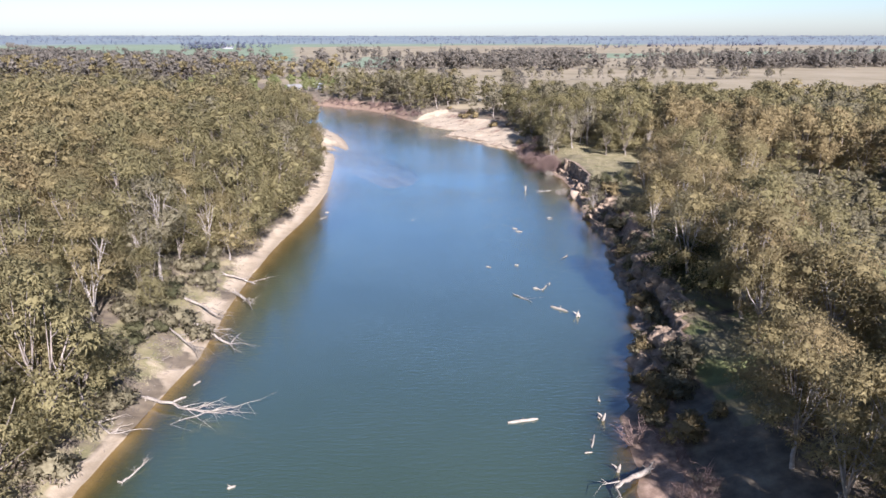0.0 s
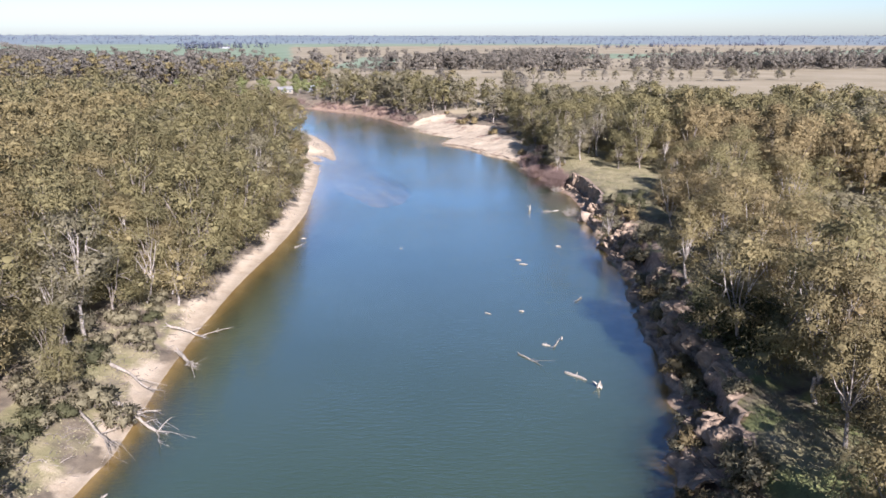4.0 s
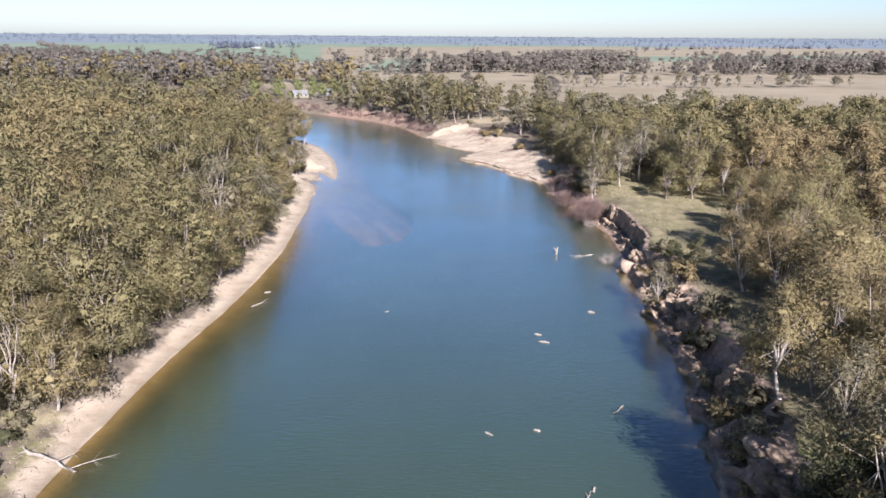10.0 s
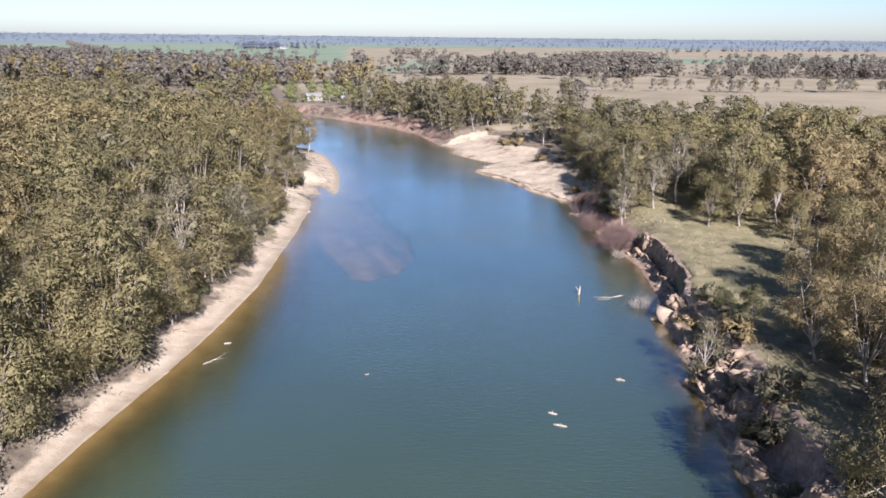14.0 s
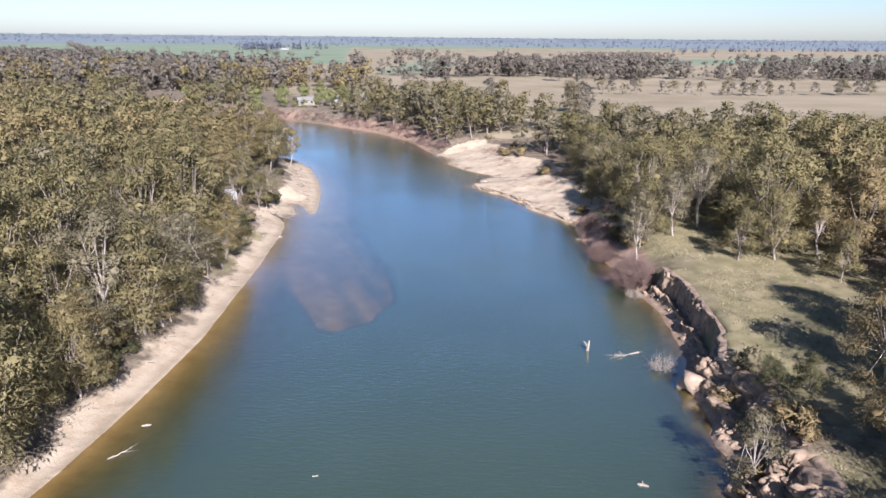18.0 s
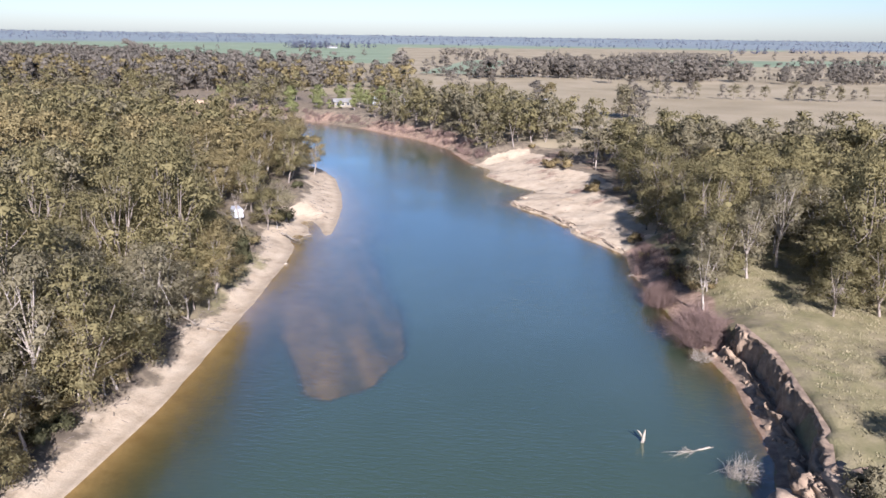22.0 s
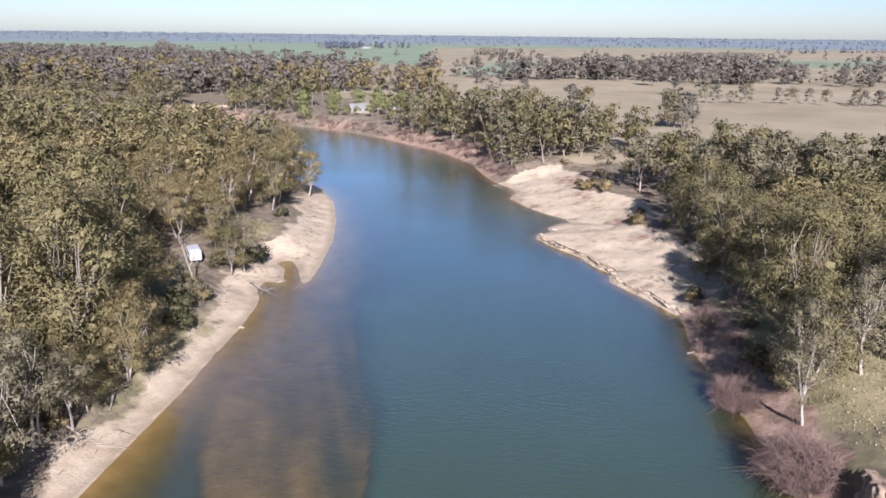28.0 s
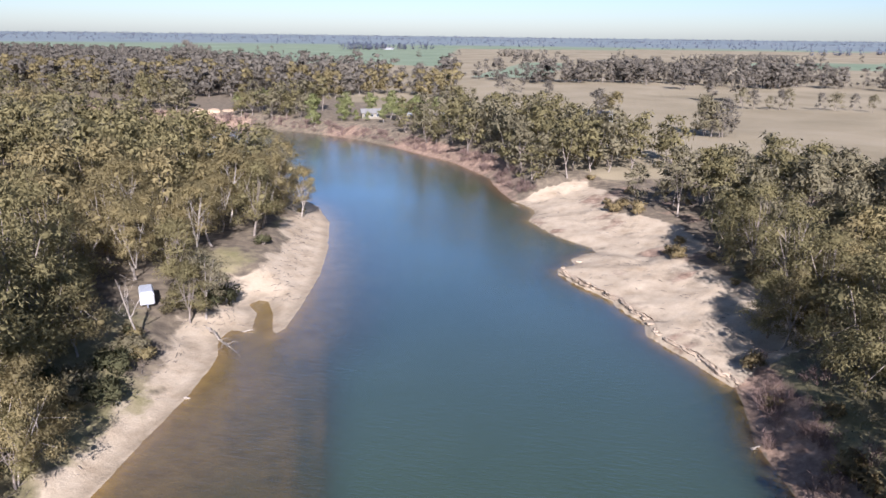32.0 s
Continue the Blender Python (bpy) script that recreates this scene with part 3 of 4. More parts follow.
def thing(name, parts, label, category, group="", m=None):
    """A thing on its base: parts are (name, arrays, material)."""
    root = tagged(new(name), label, category, group)
    for nm, (v, f), mat in parts:
        child(nm, mesh_np(nm, v, f, mat, nm != "crown"), root)
    if m is not None:
        root.matrix_basis = m
    return root


KINDS = [("olive", LEAF_OLIVE, "tall olive-green river gum with pale forked trunk on the bank"),
         ("green", LEAF_GREEN, "bushy green river gum with a dense rounded crown"),
         ("rust", LEAF_RUST, "rusty-brown tinged gum tree with a spreading crown"),
         ("grey", LEAF_GREY, "grey-green thin gum tree with open crown and white limbs"),
         ("dead", None, "bare dead gum tree with bleached white limbs"),
         ("forked", LEAF_OLIVE, "wide gum tree with many bare white stems from its foot"),
         ("dark", LEAF_DARK, "dense dark green tree shading the eroded bank")]
protos = []
for k, (nm, mat, label) in enumerate(KINDS):
    for v in range((3, 3, 3, 3, 2, 2, 1)[k]):
        hgt, spr = (14, 13, 12.5, 13, 11, 11, 9)[k] + v, (4.7, 4.8, 5.2, 4.2, 3.6, 5.6, 4.6)[k] + 0.4 * v
        wood, limbs, crown = gum(100 + 10 * k + v, hgt, spr, 300 if nm != "grey" else 200, 0.34, (30, 32, 30, 25, 12, 26, 30)[k], 4 + v % 3, (0.19, 0.13, 0.17, 0.24, 0.3, 0.1, 0.12)[k], dead=mat is None, core=0.26)
        bark = (BARK_WHITE, BARK_DULL, BARK, BARK_WHITE, BARK_WHITE, BARK_WHITE, BARK_DARK)[k]
        wide = [("trunk", wood, bark)] + [("limb", p, bark) for p in limbs[:4 + v % 3]] + [("twig", join(limbs[4 + v % 3:]), bark)]
        ob = thing("gum_tree" if mat else "dead_tree", wide + ([("crown", crown, mat)] if mat else []), label, "tree", "river gums" if mat else "dead trees")
        protos.append((k, ob, False))


def plant(k, x, y, r, scale, turn=None, pick=None):
    """A gum of kind k: the first use moves the pattern tree itself."""
    opts = [i for i, p in enumerate(protos) if p[0] == k]
    i = opts[int(r.integers(len(opts))) if pick is None else pick]
    m = place(x, y, r.uniform(0, 360) if turn is None else turn, scale)
    if not protos[i][2]:
        protos[i] = (k, protos[i][1], True)
        protos[i][1].matrix_basis = m
    else:
        copy_thing(protos[i][1], m)


def scatter(x0, x1, y0, y1, gap, seed):
    """Jittered places over a rectangle."""
    r = np.random.default_rng(seed)
    a, b = np.meshgrid(np.arange(x0, x1, gap), np.arange(y0, y1, gap))
    a, b = a.ravel() + r.uniform(-0.42, 0.42, a.size) * gap, b.ravel() + r.uniform(-0.42, 0.42, b.size) * gap
    return a, b


def wooded(x, y):
    """Where trees stand on the river flats."""
    h, s, left, by = land(x, y)
    n = lattice(x, y, 17, 31)
    le = np.where(by < 72, 3.6, np.where(by < 95, 6.4, np.where(by < 125, 8.0, np.where((by > 244) & (by < 300), 9.5, np.where(by > 300, 4.5, 4.4)))))
    re = np.where(by < 60, 8, np.where(by < 90, 7, np.where(by < 100, 6, np.where(by < 150, 11.5, np.where(by < 168, 14, np.where(by < 206, 22, np.where(by < 247, 5, np.where(by < 262, 10, np.where(by < 336, 20, 4.5)))))))))
    ok = s > np.where(left, le, re) + 0.8 * n
    ok &= ~((x > 22) & (x < np.interp(y, (168, 176, 190, 204, 218), (40, 48, 43, 39, 36))) & (y > 166) & (y < 218) & ~left)
    ok &= ~((x > 40) & (x < 58) & (y > 176) & (y < 190) & ~left)
    ok &= ~((x < 42) & (y > 146) & (y < 168) & ~left)
    ok &= ~((x > np.interp(y, (74, 100, 137, 168), (44, 47, 56, 62))) & (x < 92) & (y > 74) & (y < 168) & ~left)
    ok &= ~((x > 19) & (x < np.interp(y, (60, 76, 92), (26, 29.5, 30.5))) & (y > 60) & (y < 92) & ~left)
    ok &= ~((x > 27) & (x < 37) & (y > 61) & (y < 70) & ~left)
    ok &= ~((nearest(x, y, [(-55, 246), (-37, 213)])[0] < 5.5) & left)
    ok &= left | (y < np.interp(x, (20, 60, 90), (336, 328, 314)) + 6 * n) | ((s < 42 + 12 * n) & (by > 336))
    ok &= ~((x > -122) & (x < -64) & (y > 424) & ~left) & ~((x > -184) & (x < -156) & (y > 430) & ~left)
    ok &= (x > -75 - 0.75 * y) & (x < 40 + 0.62 * y)
    return ok & (n > -0.86)


r = np.random.default_rng(11)
tx, ty = scatter(-330, 300, 14, 480, 6.3, 12)
ok = wooded(tx, ty)
tx, ty = tx[ok], ty[ok]
_, ts, tl, tb = land(tx, ty)
# the stand on the eroded bank is thinner
ok = tl | (ts > 30) | (ty > 168) | (ty < 30) | (r.random(len(tx)) < np.where(ty < 62, 0.95, 0.97))
tx, ty, ts, tl, tb = tx[ok], ty[ok], ts[ok], tl[ok], tb[ok]
# the stands beside the river: single trees; the rest joined
dist = ts + np.maximum(0, ty - 260) * 0.35 + np.maximum(0, 60 - ty) * 0.6
near = np.zeros(len(tx), bool)
near[np.argsort(dist)[:262]] = True
hue = lattice(tx, ty, 38, 33) + 0.5 * lattice(tx, ty, 9, 34)
kind = np.where(hue > 0.5, 2, np.where(hue < -0.68, 3, np.where(hue > 0.0, 0, 1)))
kind = np.where(tl & (kind == 2), np.where(r.random(len(tx)) < 0.18, 2, 0), kind)
kind = np.where((tx > 25) & (ty < 172) & (r.random(len(tx)) < 0.55), 2, kind)
kind = np.where(~tl & (tb > 300), np.where(r.random(len(tx)) < 0.5, 3, 1), kind)
kind = np.where(near & (ty < 235) & (r.random(len(tx)) < 0.035), 4, kind)
size_of = r.uniform(0.68, 1.24, len(tx)) * np.where(tl, 0.95, 0.93)
size_of *= np.where(ty < 27, 1.4, np.where(~tl & (ty < 62), 0.9, 1.0)) * np.where((tx > 40) & (tx < 60) & (ty > 76) & (ty < 110), 0.72, 1.0)
for x, y, k, s in zip(tx[near], ty[near], kind[near], size_of[near]):
    plant(int(k), x, y, r, s)
# trees that stand out by themselves along the banks
for x, y, k, s, turn in ((-41.2, 118, 5, 0.95, 30), (-42, 56, 1, 0.8, 0), (-43, 62, 0, 0.8, 50), (-41.5, 50, 1, 0.8, 90), (-44, 68, 5, 0.8, 10), (-46, 58, 0, 0.9, 0), (-47, 66, 1, 0.9, 0), (33.5, 119, 0, 1.0, 50), (37, 112, 5, 1.1, 20), (42, 138, 5, 1.1, 90), (38, 98, 5, 1.0, 200), (-51.5, 229, 5, 0.8, 100), (40, 144, 2, 0.95, 10), (-49, 122, 0, 1.0, 60), (27.5, 66, 5, 0.8, 40), (38, 66, 5, 0.95, 140), (36.5, 72, 5, 1.0, 250), (29.5, 75.5, 0, 0.9, 10), (26.2, 151.5, 3, 0.5, 0), (37, 149, 2, 0.85, 0), (39, 156, 2, 0.62, 0), (-40, 176.4, 1, 0.9, 80), (-42, 196, 3, 0.8, 10), (-41.3, 199.6, 3, 0.75, 200), (-48.6, 246, 1, 0.9, 40), (-47.8, 248.5, 3, 0.9, 10), (-49.2, 236.5, 4, 0.8, 120),
                         (26.8, 214.4, 3, 0.85, 60), (28, 219.5, 3, 0.9, 130), (30, 118, 0, 0.95, 70), (31, 108, 3, 0.9, 160), (-46, 160, 4, 0.9, 0), (-50, 146, 4, 0.85, 90), (26.5, 97.5, 6, 0.85, 0), (29.5, 94.5, 6, 0.9, 120), (31.2, 163.2, 6, 0.45, 40), (34.5, 162.5, 6, 0.5, 250), (-42.1, 179.7, 3, 0.9, 0), (-39.6, 160.8, 0, 0.85, 30), (41, 208, 1, 0.9, 0)):
    plant(k, x, y, r, s, turn)


def woodland(name, x, y, scale, variants, materials, label, category="woodland", tone=None):
    """Many trees far off as one object, its stems and leaves joined."""
    h = land(x, y)[0]
    pick = r.integers(0, len(variants), len(x))
    turn = r.uniform(0, 2 * np.pi, len(x))
    wood, leaves = [], [[] for _ in materials]
    tone = np.zeros(len(x), int) if tone is None else tone
    for i in range(len(x)):
        c, s = math.cos(turn[i]), math.sin(turn[i])
        rot = np.array([[c, s, 0], [-s, c, 0], [0, 0, 1]]) * scale[i]
        at = np.array([x[i], y[i], h[i]])
        a, b = variants[pick[i]]
        wood.append((a[0] @ rot + at, a[1]))
        leaves[tone[i]].append((np.concatenate([b[0][:, :3] @ rot + at, b[0][:, 3:] @ rot], 1), b[1]))
    root = tagged(new(name), label, category, kind="stuff")
    tagged(child("stem", mesh_np("stem", *join(wood), BARK_DULL), root), kind="stuff")
    for part, mat in zip(leaves, materials):
        if part:
            tagged(child("foliage", mesh_np("foliage", *join(part), mat), root), kind="stuff")
    return root


def light_gum(seed, height, spread, count, size, clumps=10, limbs=3, base=0.22, twigs_kept=0, core=0.31):
    a, b, c = gum(seed, height, spread, count, size, clumps, limbs, base, sides=3, core=core)
    return join([a] + b[:limbs + twigs_kept]), c


RING = [[light_gum(300 + i, 12.5 + i % 3, 4.7 + 0.3 * (i % 4), 105, 0.55, 27, 3, 0.2, 6) for i in range(8)],
        [light_gum(320 + i, 12.5 + i % 3, 4.8 + 0.3 * (i % 4), 48, 0.85, 21, 3, 0.18, 3) for i in range(8)],
        [light_gum(340 + i, 12.5 + i % 3, 4.9 + 0.3 * (i % 4), 26, 1.2, 16, 2, 0.12) for i in range(8)]]
FAR = [light_gum(360 + i, 12 + i % 4, 4.6 + 0.4 * (i % 3), 24, 1.15, 16, 2, 0.1, core=0.55) for i in range(6)]
PLAIN = [(tube([(0, 0, -1), (0, 0, 5)], [0.3, 0.2], 3), light_gum(380 + i, 11, 5.2, 5, 1.6, 8, 1, 0.06, core=0.8)[1]) for i in range(4)]
reach = np.hypot(tx, np.maximum(0, ty - 165) + np.maximum(0, 60 - ty))
ring = np.where(reach < 85, 0, np.where(reach < 165, 1, 2))
qx, qy = scatter(58, 92, 88, 168, 2.6, 35)
woodland("woodland", qx, qy, r.uniform(0.16, 0.34, len(qx)), FAR, [LEAF_GREY, LEAF_GREEN], "grey-green saplings and scrub in a clearing", "scrub", r.integers(0, 2, len(qx)))
for flag, lab in ((tl, "dense olive-green gum forest behind the sandy beach"), (~tl, "mixed green and rusty gum forest behind the eroded bank")):
    for i in range(3):
        k = ~near & flag & (ring == i)
        woodland("woodland", tx[k], ty[k], size_of[k], RING[i], [m for _, m, _ in KINDS[:4]], lab, tone=np.minimum(kind[k], 3))


# ---- the distance ----
def belt(points, wide, gap, seed):
    """Places along a polyline, spread over a width."""
    q = np.random.default_rng(seed)
    out = []
    for (ax, ay), (bx, by) in zip(points[:-1], points[1:]):
        n = max(1, int(math.hypot(bx - ax, by - ay) * max(wide, gap) / gap ** 2))
        t = q.random(n)
        out.append(np.stack([ax + (bx - ax) * t + q.uniform(-wide, wide, n) / 2, ay + (by - ay) * t + q.uniform(-wide, wide, n) / 2], 1))
    a = np.concatenate(out)
    k = lattice(a[:, 0], a[:, 1], 30, seed) > -0.7
    return a[k, 0], a[k, 1]


def stand(points, wide, gap, seed, mats, label, scale=(0.8, 1.2), variants=FAR):
    x, y = belt(points, wide, gap, seed)
    s = land(x, y)[1]
    x, y = x[s > 6], y[s > 6]
    return woodland("woodland", x, y, np.random.default_rng(seed + 1).uniform(*scale, len(x)), variants, mats, label,
                    tone=np.random.default_rng(seed + 2).integers(0, len(mats), len(x)))


stand([(-470, 590), (-357, 565), (-268, 550), (-200, 530), (-160, 560)], 60, 8, 50, [LEAF_FAR_HAZED, LEAF_OLIVE], "belt of tall brown-grey gums beyond the bend", (0.96, 1.4))
stand([(-700, 900), (-520, 800), (-380, 720), (-300, 650)], 190, 11.5, 53, [LEAF_FAR_HAZED], "wide wood of brown-grey gums along the fields", (0.96, 1.4))
stand([(-260, 700), (-210, 660), (-160, 640), (-110, 640)], 90, 15, 54, [LEAF_FAR_HAZED], "open stand of tall gums over dry pasture", (1, 1.5))
stand([(-150, 560), (-115, 580), (-95, 560)], 34, 9, 56, [LEAF_FAR_HAZED, LEAF_OLIVE], "grey-brown gums at the edge of the paddock", (0.88, 1.3))
stand([(-104, 736), (-72, 748)], 24, 8, 57, [LEAF_FAR_HAZED], "clump of tall gums beyond the stubble field", (0.96, 1.4))
stand([(-54, 715), (-18, 745), (40, 728), (88, 715), (134, 742)], 26, 7, 59, [LEAF_FAR_HAZED], "dark row of gums beyond the stubble field", (0.96, 1.4))
stand([(20, 800), (80, 815), (140, 830)], 60, 10, 60, [LEAF_FAR_HAZED], "dark wood beyond the stubble field", (0.96, 1.3))
stand([(112, 1290), (237, 1350)], 70, 9, 61, [LEAF_FAR_HAZED], "even dark plantation across the plain", (0.92, 1), PLAIN)
stand([(136, 728), (166, 738)], 12, 7, 63, [LEAF_FAR_HAZED], "clump of gums in the stubble field", (0.8, 1.2))
stand([(163, 709), (186, 712)], 10, 7, 64, [LEAF_FAR_HAZED], "low clump of gums in the stubble field", (0.72, 1.1))
stand([(200, 745), (280, 770), (420, 790), (700, 830)], 90, 10, 62, [LEAF_FAR_HAZED], "long dark wood across the fields", (0.88, 1.2))
stand([(280, 1010), (420, 1040), (700, 1100)], 60, 13, 58, [LEAF_FAR_HAZED], "dark wood behind the fields", (0.8, 1.2))
stand([(60, 543), (99, 550), (134, 554), (260, 580)], 7, 6.5, 65, [LEAF_FAR_HAZED, LEAF_GREY], "row of paddock trees along a fence", (0.48, 0.8), RING[1])
stand([(54, 588), (62, 586)], 8, 5, 79, [LEAF_FAR_HAZED], "tall dark gums standing in the stubble field", (1.2, 1.5), RING[1])
stand([(40, 676), (48, 672)], 8, 5, 80, [LEAF_FAR_HAZED], "tall reddish gums standing in the stubble field", (1.2, 1.5), RING[1])
stand([(-60, 578), (-54, 576)], 6, 4.5, 81, [LEAF_FAR_HAZED], "dark gum at the edge of the paddock", (0.8, 1.1), RING[1])
stand([(-56, 609), (-38, 616)], 6, 5, 82, [LEAF_FAR_HAZED], "low row of bushy paddock trees", (0.48, 0.72), RING[1])
stand([(-4, 458), (8, 456)], 8, 5, 83, [LEAF_FAR_HAZED, LEAF_OLIVE], "brown gums beside the farm shed", (0.72, 0.96), RING[1])
stand([(26, 438), (38, 434)], 10, 5, 84, [LEAF_GREY, LEAF_FAR_HAZED], "grey-green gums at the forest edge", (0.88, 1.1), RING[1])
stand([(-179, 1325), (-118, 1366)], 40, 11, 85, [LEAF_FAR_HAZED], "small dark wood on the plain", (0.96, 1.2), PLAIN)
stand([(-135, 1131), (-69, 1169)], 14, 8, 86, [LEAF_FAR_HAZED], "row of trees along a lane", (0.64, 0.96))
stand([(-1069, 1879), (-780, 1440), (-534, 1065)], 14, 11, 66, [LEAF_FAR_HAZED], "line of trees running across the plain", (0.72, 1.1), PLAIN)
# from here on the leaves carry the painted blue haze
stand([(-542, 1610), (-412, 1722)], 50, 12, 67, [LEAF_HAZE_BLUE], "dark clump of trees round a far barn", (0.8, 1.2))
stand([(348, 1753), (553, 1892), (900, 2050)], 30, 14, 77, [LEAF_HAZE_BLUE], "line of trees beyond a green field", (0.72, 1), PLAIN)
stand([(-3000, 2600), (-1000, 2500), (1000, 2500), (3000, 2500)], 900, 90, 68, [LEAF_HAZE_BLUE], "scattered trees over the far plain, leaves tinted blue-grey for haze", (0.64, 1), PLAIN)
stand([(-3000, 3300), (0, 3300), (3000, 3200)], 600, 60, 70, [LEAF_HAZE_BLUE], "shelter belts over the far plain, painted blue-grey for haze", (0.64, 1), PLAIN)
stand([(-3600, 4350), (0, 4450), (3600, 4250)], 350, 38, 71, [LEAF_HAZE_BLUE], "line of far woods on the horizon, haze painted in as blue-grey", (0.56, 0.96), PLAIN)
stand([(-900, 1100), (-500, 1250), (-100, 1400), (500, 1500), (1100, 1400)], 320, 105, 74, [LEAF_FAR_HAZED], "lone paddock trees on the green plain", (0.48, 0.88), FAR)


# ---- shrubs ----
def prop_set(name, shapes, label, category, group, places, seed):
    """Copies of a few shapes over the given places (x, y, scale)."""
    q = np.random.default_rng(seed)
    done = set()
    roots = [thing(name, parts, label, category, group) for parts in shapes]
    for x, y, s in places:
        i = int(q.integers(len(roots)))
        m = place(x, y, q.uniform(0, 360), s)
        if i in done:
            copy_thing(roots[i], m)
        else:
            roots[i].matrix_basis = m
            done.add(i)
    for i, o in enumerate(roots):
        if i not in done:
            for c in o.children:
                bpy.data.objects.remove(c)
            bpy.data.objects.remove(o)


def shrub_shapes(seed, mat, n=2, radius=1.7, height=2.1, count=85, size=0.42):
    out = []
    for i in range(n):
        st, lv = mound(seed + i, radius, height, count, size)
        out.append([("stem", st, BARK_DARK), ("crown", lv, mat)])
    return out


def along(line, y0, y1, inland, gap, seed, jitter=1.5):
    """Places along a bank at a distance inland."""
    q = np.random.default_rng(seed)
    out = []
    sign = -1 if line is LEFT_BANK else 1
    for (ax, ay), (bx, by) in zip(line[:-1], line[1:]):
        ln = math.hypot(bx - ax, by - ay)
        nx, ny = (by - ay) / ln * sign, -(bx - ax) / ln * sign
        n = ln / gap
        n = int(n) + (q.random() < n - int(n))
        for t in q.random(n):
            x, y = ax + (bx - ax) * t, ay + (by - ay) * t
            if y0 < y < y1:
                o = inland + q.normal(0, jitter)
                out.append((x + nx * o, y + ny * o, q.uniform(0.55, 1.25)))
    p = [(x, y, s) for x, y, s in out if 0.6 < float(land(np.array([x]), np.array([y]))[1][0])]
    return p


# gums leaning over the edge of the beach
for x, y, s in along(LEFT_BANK, 118, 242, 5.8, 4.6, 40, 0.6):
    if nearest(np.array([x]), np.array([y]), [(-55, 246), (-37, 213)])[0][0] > 4.5:
        plant(int(r.integers(0, 2)), x, y, r, 0.42 + 0.36 * s)
prop_set("shrub", shrub_shapes(500, LEAF_OLIVE), "low olive shrub at the edge of the beach", "shrub", "beach shrubs", [p for p in along(LEFT_BANK, 112, 330, 7.6, 5.5, 1, 1.0) if not 240 < p[1] < 300], 1)
prop_set("shrub", shrub_shapes(510, LEAF_GREY), "grey-green scrubby bush on sandy ground", "shrub", "grey scrub", along(LEFT_BANK, 50, 236, 8.5, 6, 2, 1.2) + along(LEFT_BANK, 44, 116, 6.5, 2.2, 3, 2.4) + along(RIGHT_BANK, 60, 172, 4, 4, 4, 1.5), 2)
prop_set("shrub", shrub_shapes(520, LEAF_DARK, 2, 2.3, 2.6, 110), "dark green leafy bush shaded by gum trees", "shrub", "dark bushes", along(LEFT_BANK, 54, 240, 7.6, 7.5, 15, 1.2) + [(27, 98, 1.2), (29, 95, 1.0), (-47, 150, 1.1), (-45, 136, 1.2)] + along(LEFT_BANK, 112, 330, 12, 12, 6), 3)
prop_set("shrub", shrub_shapes(530, LEAF_RUST), "brownish dry bush on the eroded bank", "shrub", "dry bushes", along(RIGHT_BANK, 76, 172, 3.2, 5, 7, 1.2) + along(RIGHT_BANK, 60, 76, 5, 3, 16, 2) + along(RIGHT_BANK, 206, 250, 6, 4.5, 8, 2) + along(RIGHT_BANK, 250, 336, 18, 6, 9, 2), 4)


# ---- bare bushes ----
red = [[("twig", twigs(600 + i, 1.9, 2.3, 110, 0.034), TWIG_RED)] for i in range(3)]
prop_set("bare_bush", red, "leafless reddish-brown bush overhanging the water", "bush", "bare bushes",
         along(RIGHT_BANK, 224, 246, 2.4, 1.8, 10, 1.0) + along(RIGHT_BANK, 224, 250, 5, 2.6, 11, 1.2) + along(RIGHT_BANK, 336, 460, 2.4, 2.0, 12, 0.9) + along(RIGHT_BANK, 336, 460, 4.5, 2.6, 14, 0.9) + along(RIGHT_BANK, 50, 64, 4, 2.5, 13, 1.2), 5)
for i, (x, y, rr, hh) in enumerate(((24.6, 206.4, 4.7, 5.6), (21.6, 220.5, 3.0, 4.0))):
    thing("bare_bush", [("twig", twigs(620 + i, rr, hh, 3000, 0.034), TWIG_RED)], "large leafless reddish willow bush at the water's edge", "bush", "bare bushes", place(x, y))


